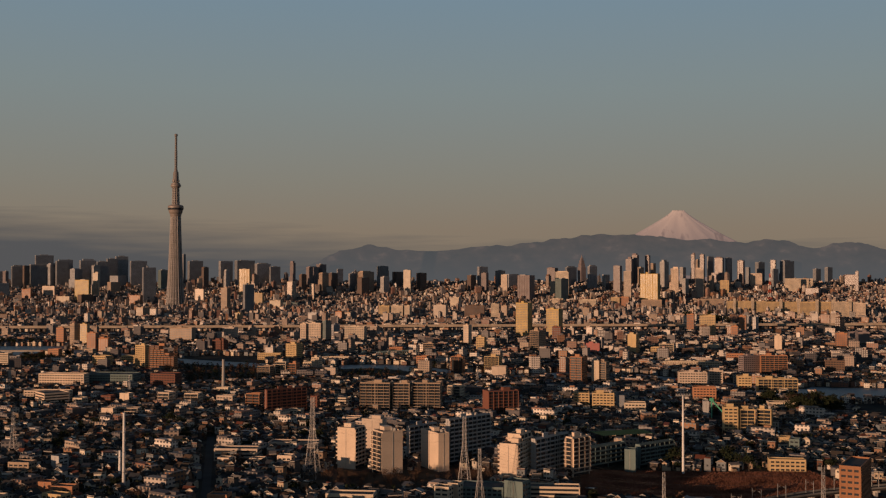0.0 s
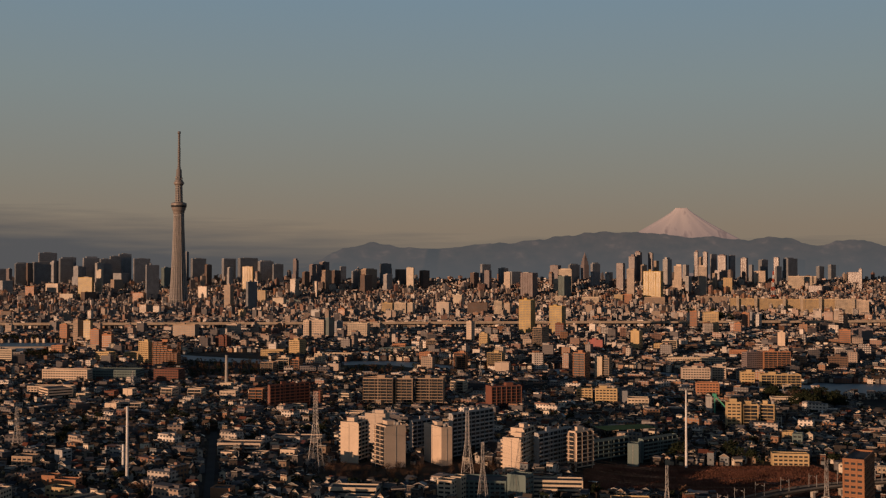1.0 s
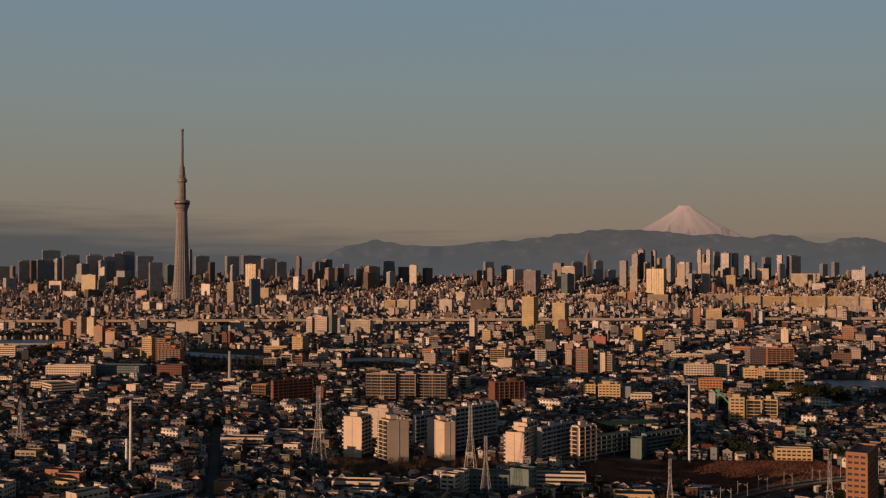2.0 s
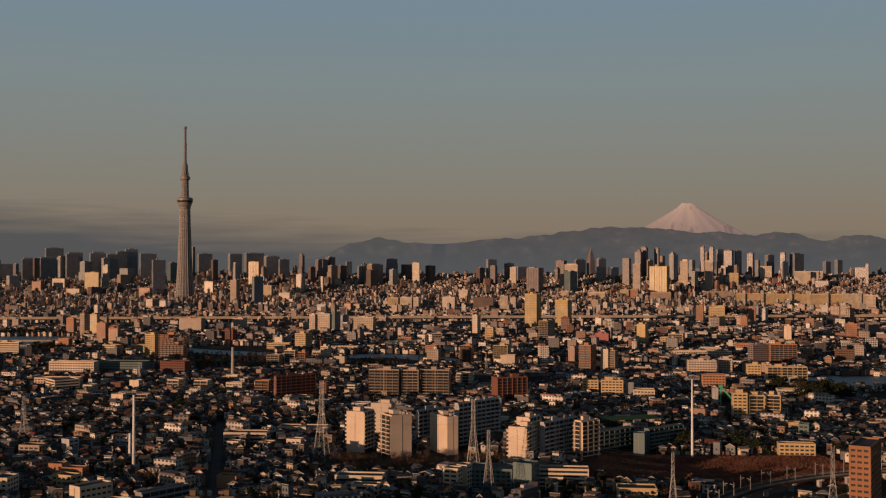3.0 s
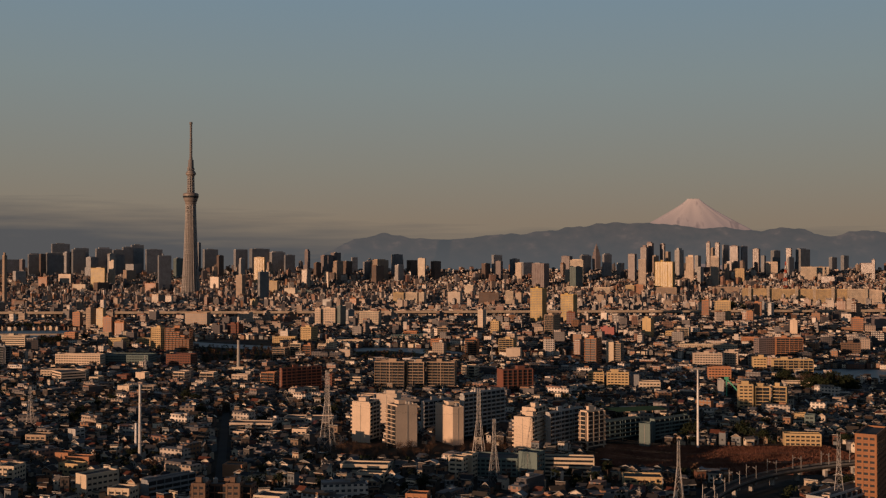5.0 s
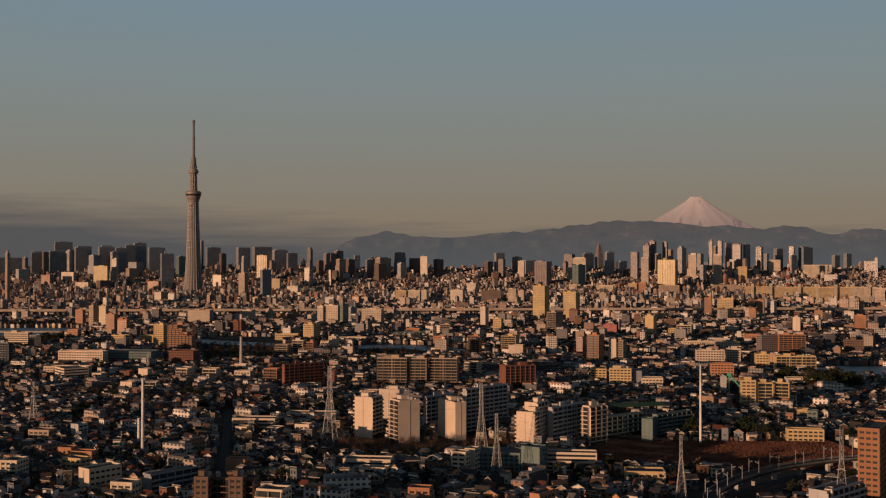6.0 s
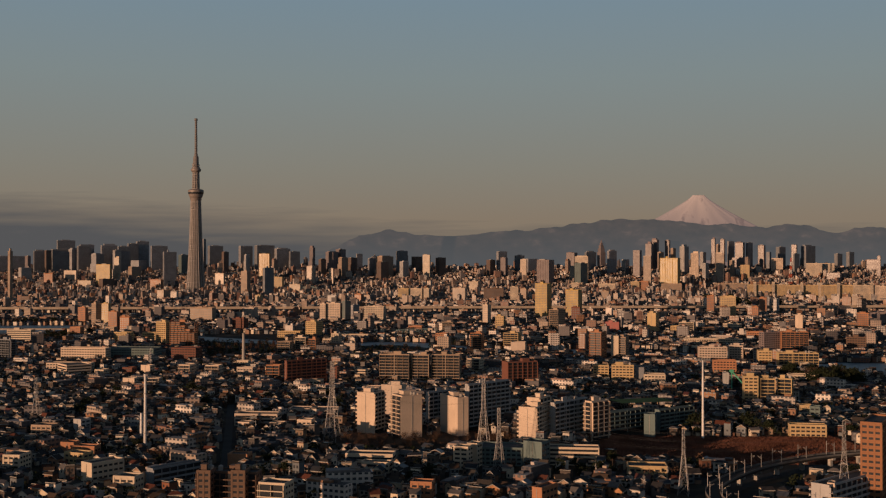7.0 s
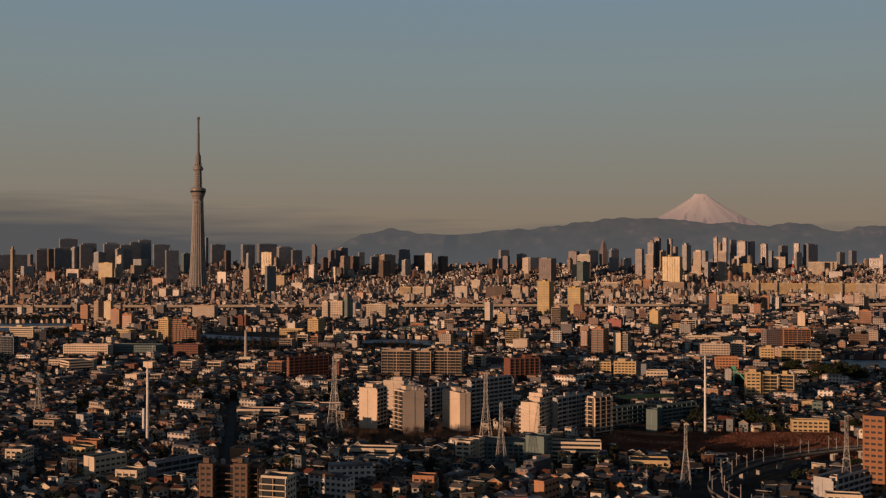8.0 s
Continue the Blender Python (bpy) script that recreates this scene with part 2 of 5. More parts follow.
m, n, l, b = nodes_of("town_ground")
g = n.new("ShaderNodeNewGeometry")
tx = n.new("ShaderNodeTexVoronoi")
tx.inputs["Scale"].default_value = 0.06
l.new(g.outputs["Position"], tx.inputs["Vector"])
rr = ramp(n, ((0.0, (0.035, 0.035, 0.036)), (0.35, (0.05, 0.045, 0.035)), (0.6, (0.07, 0.06, 0.045)), (0.85, (0.04, 0.045, 0.025))), "CONSTANT")
l.new(tx.outputs["Color"], rr.inputs[0])
l.new(weather(n, l, rr.outputs[0], 0.5), b.inputs["Base Color"])
b.inputs["Roughness"].default_value = 0.95
b.inputs["Specular IOR Level"].default_value = 0.1
M_GROUND = m
gx = [-6000, -4000, -2600, -1800, -1200, -600, 0, 600, 1200, 1800, 2600, 4000, 6000]
gy = [-3000, -1500, 0, 600, 1200, 2000, 2800, 3600, 4000] + [4000 + 85 * k for k in range(1, 11)] + [4910]
verts = [(x, y, ground_z(x, y)) for y in gy for x in gx]
faces = [(j * 13 + k, j * 13 + k + 1, (j + 1) * 13 + k + 1, (j + 1) * 13 + k) for j in range(len(gy) - 1) for k in range(12)]
ground = tagged(new("ground", mesh_of("ground", verts, faces, [M_GROUND], None, True)), "dark built-up plain of streets, yards and bare plots", "ground", kind="structure")

M_WATER = bpy.data.materials.new("river_water")
M_WATER.use_nodes = True
wb = M_WATER.node_tree.nodes["Principled BSDF"]
wb.inputs["Base Color"].default_value, wb.inputs["Roughness"].default_value = (0.05, 0.085, 0.115, 1), 0.42
wb.inputs["Specular IOR Level"].default_value = 0.3
wg = M_WATER.node_tree.nodes.new("ShaderNodeNewGeometry")
wt = M_WATER.node_tree.nodes.new("ShaderNodeTexNoise")
wt.inputs["Scale"].default_value = 0.25
wbump = M_WATER.node_tree.nodes.new("ShaderNodeBump")
wbump.inputs["Strength"].default_value, wbump.inputs["Distance"].default_value = 0.6, 0.8
M_WATER.node_tree.links.new(wg.outputs["Position"], wt.inputs["Vector"])
M_WATER.node_tree.links.new(wt.outputs["Fac"], wbump.inputs["Height"])
M_WATER.node_tree.links.new(wbump.outputs[0], wb.inputs["Normal"])
RIVER_LINE = [(-1095, 2097), (-830, 2037), (-693, 2008), (-446, 1808), (-215, 1687), (-76, 1688), (73, 1520), (221, 1574), (354, 1427), (443, 1344), (509, 1319), (626, 1295)]
river, river_fine = strip("river", RIVER_LINE, 62, 0.06, M_WATER, "calm slate-blue river between built-up banks", "river")
basin, basin_fine = strip("river", [(-1115, 2033), (-928, 2020), (-803, 2022), (-717, 2023)], 235, 0.10, M_WATER, "wide slate-blue reach of the river", "river")
reach, reach_fine = strip("river", [(436, 1344), (471, 1325), (516, 1319), (601, 1313)], 140, 0.10, M_WATER, "wide slate-blue reach of the river", "river")
field, field_fine = strip("field", [(97, 774), (147, 768), (193, 762), (232, 763), (282, 772)], 106, 0.10, M_FIELD, "bare reddish-brown winter field beside the railway", "field")
verge, verge_fine = strip("field", [(-88, 785), (-43, 777), (-3, 786), (29, 773)], 72, 0.10, M_GROUND, "dim brown strip of dry grass below the flats", "field")
turf, turf_fine = strip("sports_ground", [(130, 934), (151, 941), (177, 948)], 26, 11.0, M_TURF, "green fenced sports deck", "sports ground")

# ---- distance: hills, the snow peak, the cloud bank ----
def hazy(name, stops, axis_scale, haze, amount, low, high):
    """A surface seen through many kilometres of lit air: painted haze, emission mixed over the lit ground, thicker low
    down.
    """
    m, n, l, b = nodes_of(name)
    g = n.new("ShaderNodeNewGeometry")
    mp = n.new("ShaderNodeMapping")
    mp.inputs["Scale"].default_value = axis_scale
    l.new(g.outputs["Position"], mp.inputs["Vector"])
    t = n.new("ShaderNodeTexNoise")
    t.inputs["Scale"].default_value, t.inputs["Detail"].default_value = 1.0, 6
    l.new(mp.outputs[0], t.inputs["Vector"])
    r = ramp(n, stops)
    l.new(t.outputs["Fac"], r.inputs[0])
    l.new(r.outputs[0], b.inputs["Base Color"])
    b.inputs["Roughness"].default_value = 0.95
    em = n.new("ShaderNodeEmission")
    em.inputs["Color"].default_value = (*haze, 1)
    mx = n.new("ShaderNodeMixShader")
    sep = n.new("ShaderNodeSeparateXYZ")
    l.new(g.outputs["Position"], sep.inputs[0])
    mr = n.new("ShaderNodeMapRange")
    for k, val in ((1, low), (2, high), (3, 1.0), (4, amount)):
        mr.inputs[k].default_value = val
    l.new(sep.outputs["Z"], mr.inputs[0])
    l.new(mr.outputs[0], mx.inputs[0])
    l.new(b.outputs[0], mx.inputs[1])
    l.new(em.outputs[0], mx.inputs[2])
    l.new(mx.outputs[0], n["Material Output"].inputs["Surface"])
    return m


def ridge(name, y0, deep, shape, mat, label, seed, rough):
    """A range of hills: a height field whose crest follows shape(x)."""
    nx, ny = 480, 11
    v = []
    for j in range(ny):
        s = j / (ny - 1)
        for k in range(nx + 1):
            x = -3300 + 6600 * k / nx
            h = shape(x) + rough * ((noise.fractal((x / 190, seed, 0), 0.9, 2.1, 4) + 0.35 * noise.fractal((x / 45, seed, 4), 0.8, 2.1, 4)))
            cut = math.sin(s * math.pi * 0.5) ** 0.9
            fold = rough * 1.6 * noise.fractal((x / 90, s * 3, seed + 7), 0.9, 2.1, 5) * math.sin(s * math.pi)
            v.append((x, y0 + deep * s, max(-5, h * cut + fold)))
    w = nx + 1
    f = [(j * w + k, j * w + k + 1, (j + 1) * w + k + 1, (j + 1) * w + k) for j in range(ny - 1) for k in range(nx)]
    return tagged(new(name, mesh_of(name, v, f, [mat], None, True)), label, "mountains", kind="structure")


def bumps(base, *peaks):
    def shape(x):
        return base + sum(h * math.exp(-((x - c) / (w if x < c else w2)) ** 2) for c, h, w, w2 in peaks)
    return shape


# Blue-grey haze is put into the hills' material as emission.
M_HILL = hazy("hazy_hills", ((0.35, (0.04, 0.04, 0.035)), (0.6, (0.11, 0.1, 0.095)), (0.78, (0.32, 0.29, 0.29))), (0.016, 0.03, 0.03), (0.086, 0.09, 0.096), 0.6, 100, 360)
# Pinkish emission paints the dawn haze over the snow.
M_SNOW = hazy("hazy_snow_peak", ((0.4, (0.8, 0.75, 0.75)), (0.56, (0.85, 0.8, 0.8)), (0.66, (0.2, 0.18, 0.19))), (0.022, 0.02, 0.006), (0.2, 0.138, 0.125), 0.6, 200, 420)
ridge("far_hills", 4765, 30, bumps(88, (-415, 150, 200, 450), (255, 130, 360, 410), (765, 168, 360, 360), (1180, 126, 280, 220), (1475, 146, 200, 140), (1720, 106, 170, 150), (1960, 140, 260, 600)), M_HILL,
      "mountain range behind the city under painted blue-grey haze", 3, 15)


def snow_peak(x, y, h):
    v, f, w = [], [], 72
    rings = 40
    for j in range(rings + 1):
        r = 26 + 760 * (j / rings) ** 1.3
        for k in range(w):
            a = 2 * math.pi * k / w
            gully = noise.noise((math.cos(a) * 5, math.sin(a) * 5, r / 400)) * min(22, r * 0.08) + noise.noise((math.cos(a) * 14, math.sin(a) * 14, r / 200)) * min(9, r * 0.035)
            z = h - 160 * (max(0, r - 26) / 265) ** 0.84 + gully
            v.append((x + r * math.cos(a), y + 0.22 * r * math.sin(a), max(-5, z)))
    f = [(j * w + k, j * w + (k + 1) % w, (j + 1) * w + (k + 1) % w, (j + 1) * w + k) for j in range(rings) for k in range(w)]
    f.append(tuple(range(w)))
    return tagged(new("snow_peak", mesh_of("snow_peak", v, f, [M_SNOW], None, True)), "snow-covered volcanic cone with pink dawn haze painted in", "mountain", kind="structure")


snow_peak(1052, 4898, 411)

M_CLOUD, n, l, b = nodes_of("low_cloud")
g = n.new("ShaderNodeNewGeometry")
mp = n.new("ShaderNodeMapping")
mp.inputs["Scale"].default_value = (0.0013, 1, 0.02)
l.new(g.outputs["Position"], mp.inputs["Vector"])
t = n.new("ShaderNodeTexNoise")
t.inputs["Scale"].default_value, t.inputs["Detail"].default_value = 1.6, 5
l.new(mp.outputs[0], t.inputs["Vector"])
sp = n.new("ShaderNodeSeparateXYZ")
l.new(g.outputs["Position"], sp.inputs[0])
top_z = n.new("ShaderNodeMapRange")          # the bank's upper edge sinks from one side to the other
for k, val in ((1, -2000.0), (2, 100.0), (3, 372.0), (4, 205.0)):
    top_z.inputs[k].default_value = val
l.new(sp.outputs["X"], top_z.inputs[0])
lift = mathn(n, l, "MULTIPLY", mathn(n, l, "SUBTRACT", t.outputs["Fac"], 0.5), 190.0)
depth = mathn(n, l, "SUBTRACT", mathn(n, l, "ADD", top_z.outputs[0], lift), sp.outputs["Z"])
amount = mathn(n, l, "ADD", mathn(n, l, "DIVIDE", depth, 190.0), 0.4)
r = ramp(n, ((0.0, (0, 0, 0)), (0.4, (0.4, 0.4, 0.4)), (0.8, (0.75, 0.75, 0.75)), (1.0, (0.95, 0.95, 0.95))))
l.new(amount, r.inputs[0])
# The cloud's dim dawn light is painted as flat emission on the sheet.
em = n.new("ShaderNodeEmission")
em.inputs["Color"].default_value = (0.070, 0.076, 0.086, 1)
tr = n.new("ShaderNodeBsdfTransparent")
mx = n.new("ShaderNodeMixShader")
l.new(mathn(n, l, "MULTIPLY", r.outputs[0], 0.92), mx.inputs[0])
l.new(tr.outputs[0], mx.inputs[1])
l.new(em.outputs[0], mx.inputs[2])
l.new(mx.outputs[0], n["Material Output"].inputs["Surface"])
tagged(new("cloud_bank", mesh_of("cloud_bank", [(-3200, 4875, 0), (3200, 4875, 0), (3200, 4875, 430), (-3200, 4875, 430)], [(0, 1, 2, 3)], [M_CLOUD])),
       "low grey-blue bank of dawn cloud", "cloud", kind="structure")


# ---- the great broadcasting tower ----
def great_tower(x, y):
    ob = thing("broadcasting_tower", x, y, 0, "pale grey steel lattice broadcasting tower with two round decks", "tower")
    prof = [(36, 0), (31.5, 40), (27.5, 90), (24.5, 150), (21.5, 220), (19, 280), (17.5, 340)]

    def rad(z):
        for (r0, z0), (r1, z1) in zip(prof, prof[1:]):
            if z <= z1:
                return r0 + (r1 - r0) * (z - z0) / (z1 - z0)
        return prof[-1][0]
    part("core_shaft", Build().lathe([(r - 3.2, z) for r, z in prof] + [(12, 345)], 32).mesh("core_shaft", M_TOWERCORE, smooth=True), ob, "dim steel core")
    n_col = 20
    zs = [z for _, z in prof]
    col = Build()
    for a, c in zip(zs, zs[1:]):
        col.tube((rad(a), 0, a), (rad(c), 0, c), 1.15, sides=6)
    me = col.mesh("lattice_column", M_TOWER)
    for k in range(n_col):
        part("lattice_column", me, ob, rz=2 * math.pi * k / n_col)
    z, up = 6.0, 13.0
    while z < 335:
        r = rad(z) + 0.2
        part("lattice_ring", Build().lathe([(r - 0.7, z - 0.7), (r + 0.7, z - 0.7), (r + 0.7, z + 0.7), (r - 0.7, z + 0.7)], 40).mesh("lattice_ring", M_TOWER), ob)
        brace = Build()
        z2 = min(z + up, 338)
        for k in range(n_col):
            a0, a1 = 2 * math.pi * k / n_col, 2 * math.pi * (k + 1) / n_col
            for p, q in ((a0, a1), (a1, a0)):
                brace.tube((rad(z) * math.cos(p), rad(z) * math.sin(p), z), (rad(z2) * math.cos(q), rad(z2) * math.sin(q), z2), 0.45, sides=3)
        part("lattice_brace", brace.mesh("lattice_brace", M_TOWER), ob)
        z = z2 + 0.01
    deck = part("lower_deck", Build().lathe([(17, 333), (18.5, 338), (20, 341), (20.5, 344), (19.5, 345), (22.5, 350), (24, 353), (23.5, 354), (26.5, 362), (27.5, 368), (27.8, 374), (26.5, 376), (22, 378), (12, 380)], 40).mesh("lower_deck", M_DECK, smooth=False), ob, "bowl-shaped observation deck")
    part("deck_window_band", Build().lathe([(26.7, 361), (28.0, 366), (28.1, 368), (26.0, 368.5)], 40).mesh("deck_window_band", M_GLASS), deck, "dark ring of windows")
    part("upper_shaft", Build().lathe([(12, 376), (11.2, 400), (10.4, 445), (9.6, 470), (8.6, 497), (7, 498)], 24).mesh("upper_shaft", M_TOWERCORE), ob)
    mast = Build()
    mast.tube((13.6, 0, 377), (11.6, 0, 445), 0.9, sides=6)
    me = mast.mesh("shaft_column", M_TOWER)
    for k in range(12):
        part("shaft_column", me, ob, rz=2 * math.pi * k / 12)
    for k in range(8):
        zz = 380 + k * 8.4
        rr = 13.8 - k * 0.25
        part("shaft_ring", Build().lathe([(rr - 0.5, zz), (rr + 0.6, zz), (rr + 0.6, zz + 1.2), (rr - 0.5, zz + 1.2)], 24).mesh("shaft_ring", M_TOWER), ob)
    part("upper_deck", Build().lathe([(12, 438), (14, 441), (17.5, 444), (18.4, 447), (18.4, 450), (17, 452), (15, 453), (15.2, 456), (13, 458), (9, 459)], 32).mesh("upper_deck", M_DECK), ob, "small round observation gallery")
    for k in range(10):
        a = 2 * math.pi * k / 10
        s = Build().box(-1.2, 1.2, -0.8, 0.8, 461, 466 + 3 * (k % 3))
        o = part("antenna_panel", s.mesh("antenna_panel", M_TOWER), ob, at=(11.8 * math.cos(a), 11.8 * math.sin(a), 0), rz=a)
    part("antenna_base", Build().lathe([(10.4, 459), (10, 480), (9.2, 496), (6.2, 497), (6, 506), (4.4, 507)], 20).mesh("antenna_base", M_TOWERCORE), ob)
    z = 507
    for k in range(14):
        r = 5.2 if k < 8 else 4.4
        mt = M_DARKSTEEL if k % 3 else M_TOWERCORE
        part("antenna_section", Build().lathe([(r * 0.75, z), (r, z + 1), (r, z + 7.3), (r * 0.75, z + 8.3), (0.5, z + 8.4)], 14).mesh("antenna_section", mt), ob)
        z += 8.4
    part("antenna_head", Build().lathe([(4.0, z), (5.8, z + 1), (5.8, z + 7), (4.2, 633.5), (0.3, 634)], 16).mesh("antenna_head", M_TOWERCORE), ob, "dark drum at the very top")
    return ob


great_tower(-956.0, 3918.8)


# ---- larger buildings ----
CELL, GX0, GY0 = 5.0, -2800.0, 440.0
TAKEN = np.zeros((1120, 920), dtype=bool)


def take(x, y, rz, x0, x1, y0, y1, margin=3.0, ahead=0.0):
    """Marks a turned rectangle of the plan as built on."""
    c, s = math.cos(rz), math.sin(rz)
    for u in np.arange(x0 - margin - ahead, x1 + margin + 2.4, 2.4):
        for v in np.arange(y0 - margin, y1 + margin + 2.4, 2.4):
            i, j = int((x + u * c - v * s - GX0) / CELL), int((y + u * s + v * c - GY0) / CELL)
            if 0 <= i < TAKEN.shape[0] and 0 <= j < TAKEN.shape[1]:
                TAKEN[i, j] = True


LOOKS = {"white": "white-painted", "cream": "cream", "yellow": "pale yellow", "pink": "pink", "grey": "grey concrete", "brown": "dark brown",
         "brick": "brick-red tiled", "orange": "orange-brown tiled", "tan": "tan tiled", "dark": "dark glass", "slate": "slate-grey", "beige": "beige",
         "teal": "grey-green", "rose": "dusty rose", "terracotta": "terracotta tiled", "gold": "golden tiled"}
KINDS = {"balcony": "apartment block with balconies on every floor", "balcony_b": "apartment block with blank end wall, side balconies",
         "both": "apartment block with balconies on two sides", "grid": "building with regular rows of windows", "plain": "building with a blank sunlit wall",
         "bands": "office building with long window bands", "blank": "building with blank walls", "balcony_end": "apartment block with balconies and a blank end wall", "low": "low hall with a flat roof", "stepped": "apartment block that steps down at one side"}
seq = random.Random(5)


def balcony_run(length, deep=2.2, rail=0.42):
    """A balcony along a whole storey, with full-height walls between the flats."""
    b = Build()
    b.box(-length, 0, -deep, -0.01, -0.14, 0.06)
    b.box(-length, 0, -deep, -deep + 0.12, 0.06, rail)
    n_d = max(1, int(length / 5.4))
    for k in range(n_d + 1):
        c = -length + 0.1 + (length - 0.2) * k / n_d
        b.box(c - 0.09, c + 0.09, -deep + 1.0, -0.01, 0.06, 2.78)
    return b


def building(x, y, wa, wb, h, turn, style, tone, hut=1, group=""):
    """A larger building. Its near corner stands at (x, y); the front, wa long, runs off to one side of it, the flank, wb long, to the other."""
    far = y > 2000
    storeys = max(1, round(h / 3.05))
    rise = h / storeys
    tall = h > 60
    name = "high_rise" if tall else ("hall" if style == "low" else "apartment_block" if "balcony" in style or style in ("both", "stepped") else "town_building")
    kind = KINDS[style] if not tall else ("tower with regular windows" if style in ("grid", "plain") else "tower with long window bands" if style == "bands" else "residential tower with balconies")
    ob = thing(name, x, y, radians(-turn), "%s %s, %d storeys" % (LOOKS[tone], kind, storeys), "tower" if tall else "building", group)
    mat = wall_mat(tone, far)
    take(x, y, radians(-turn), -wa, 0, 0, wb)
    body = Build()
    if style == "stepped":
        n_s = 5
        for k in range(n_s):
            body.box(-wa + wa * k / n_s, -wa + wa * (k + 1) / n_s, 0, wb, -3, h * (1 - 0.13 * max(0, k - 1)))
    else:
        body.box(-wa, 0, 0, wb, -3, h)
    part("body", body.mesh("body", mat), ob)
    if style != "stepped":
        rim = Build()
        t, up = (0.5, 1.0) if not far else (0.8, 1.6)
        rim.box(-wa - 0.05, 0.05, -0.05, t, h, h + up).box(-wa - 0.05, 0.05, wb - t, wb + 0.05, h, h + up)
        rim.box(-wa - 0.05, -wa + t, t, wb - t, h, h + up).box(-t, 0.05, t, wb - t, h, h + up)
        part("parapet", rim.mesh("parapet", wall_mat(tone, False)), ob)
        slab = part("roof", Build().box(-wa + t, -t, t, wb - t, h - 0.2, h + 0.12).mesh("roof", M_DARK), ob, "dark flat roof")
    else:
        slab = ob
    if tall and y > 4250 and seq.random() < 0.35:          # a lower wing and a stepped crown
        cw, ch = wa * seq.uniform(0.45, 0.8), h * seq.uniform(0.04, 0.09)
        cx = -wa + (wa - cw) * seq.random()
        part("crown", Build().box(cx, cx + cw, wb * 0.15, wb * 0.85, h + 0.1, h + ch).mesh("crown", wall_mat(tone, False)), ob)
        ww = wa * seq.uniform(0.3, 0.7)
        part("wing", Build().box(-wa - ww * 0.6, -wa - 0.05, 1, wb, -3, h * seq.uniform(0.3, 0.75)).mesh("wing", mat), ob)
    if tall and y > 4250:          # machine floor on the roof
        pw, ph = wa * seq.uniform(0.25, 0.5), seq.uniform(2.0, 5.0)
        px = -wa + (wa - pw) * seq.uniform(0.15, 0.85)
        part("machine_floor", Build().box(px, px + pw, wb * 0.25, wb * 0.7, h + 0.1, h + ph).mesh("machine_floor", M_CONC), slab)
    if hut and h > 19 and y < 4250:
        hw, hd, hh = min(7.0, wa * 0.4) * seq.uniform(0.8, 1.2), min(6.0, wb * 0.5), (3.2 if h < 60 else h * 0.06)
        cx = -wa * seq.uniform(0.3, 0.7)
        k = Build().box(cx - hw / 2, cx + hw / 2, wb * 0.3, wb * 0.3 + hd, h, h + hh)
        k.box(cx - hw / 2 - 0.2, cx + hw / 2 + 0.2, wb * 0.3 - 0.2, wb * 0.3 + hd + 0.2, h + hh, h + hh + 0.3)
        part("roof_hut", k.mesh("roof_hut", wall_mat(tone, False)), slab, "lift house on the roof")
        for q in range(2 if not far else 0):
            tx = -wa * seq.uniform(0.15, 0.85)
            part("roof_tank", Build().lathe([(1.3, h), (1.3, h + 2.4), (0.4, h + 2.9)], 10, tx, wb * 0.7).mesh("roof_tank", M_CONC), slab, "round water tank")
    if far:
        if style == "bands" and wa > 8:          # upright fins between the window bays
            n_f = max(2, min(7, int(wa / 7)))
            fin = Build().box(-0.7, 0.7, -0.9, 0.02, 0, h - 0.5).mesh("fin", wall_mat(tone, False))
            for k in range(n_f + 1):
                part("fin", fin, ob, at=(-wa + 0.7 + (wa - 1.4) * k / n_f, 0, 0))
        return ob
    on_a = style in ("balcony", "both", "stepped", "balcony_end")
    on_b = style in ("balcony_b", "both")
    turn_b = radians(90)

    def dress(length, bal, face):
        at = (0, 0, 0) if face == "a" else (0, wb, 0)
        rz = 0.0 if face == "a" else turn_b
        if style == "blank" or style in ("plain", "balcony_b") and face == "a" or style == "balcony_end" and face == "b":
            if storeys > 2:
                w = Build()
                part("drain_pipe", w.box(-length * 0.5 - 0.12, -length * 0.5 + 0.12, -0.2, 0, 0, h).mesh("drain_pipe", M_CONC), ob, at=at, rz=rz)
            return
        if style == "bands":
            rows = Build().box(-length + 0.8, -0.8, -0.08, 0.05, 0.9, 2.3).mesh("window_band", M_GLASS)
        else:
            # Behind balconies the full-height dark glass also stands in for the bay's shade.
            rows = Build().box(-length + 0.3, -0.3, -0.08, 0.05, 0.1 if bal else 0.95, 2.9 if bal else 2.2).mesh("window_band", M_GLASS)
            n_p = max(1, int(length / (14.0 if bal else 3.4)))
            pier = (Build().box(-0.3, 0.3, -0.5, 0.02, 0, h - 0.02) if bal else Build().box(-0.5, 0.5, -0.2, 0.02, 0, h - 0.02)).mesh("pier", mat)
            for k in range(1, n_p) if bal and n_p > 1 else range(n_p + 1):
                u = -length + 0.5 + (length - 1.0) * k / n_p
                part("pier", pier, ob, at=(u, 0, 0) if face == "a" else (0, wb + u, 0), rz=rz)
        run = balcony_run(length, 1.9 if style == "balcony_b" else 2.3, 1.05 if style == "balcony_b" else 0.42).mesh("balcony", mat) if bal else None
        ledge = Build().box(-length, 0, -0.38, 0.02, -0.2, 0.12).mesh("ledge", mat) if style == "grid" and h > 16 else None
        for s in range(storeys):
            part("window_band", rows, ob, at=(at[0], at[1], s * rise), rz=rz)
            if ledge and s:
                part("ledge", ledge, ob, at=(at[0], at[1], s * rise), rz=rz)
            if bal and s:
                part("balcony", run, ob, at=(at[0], at[1], s * rise), rz=rz)
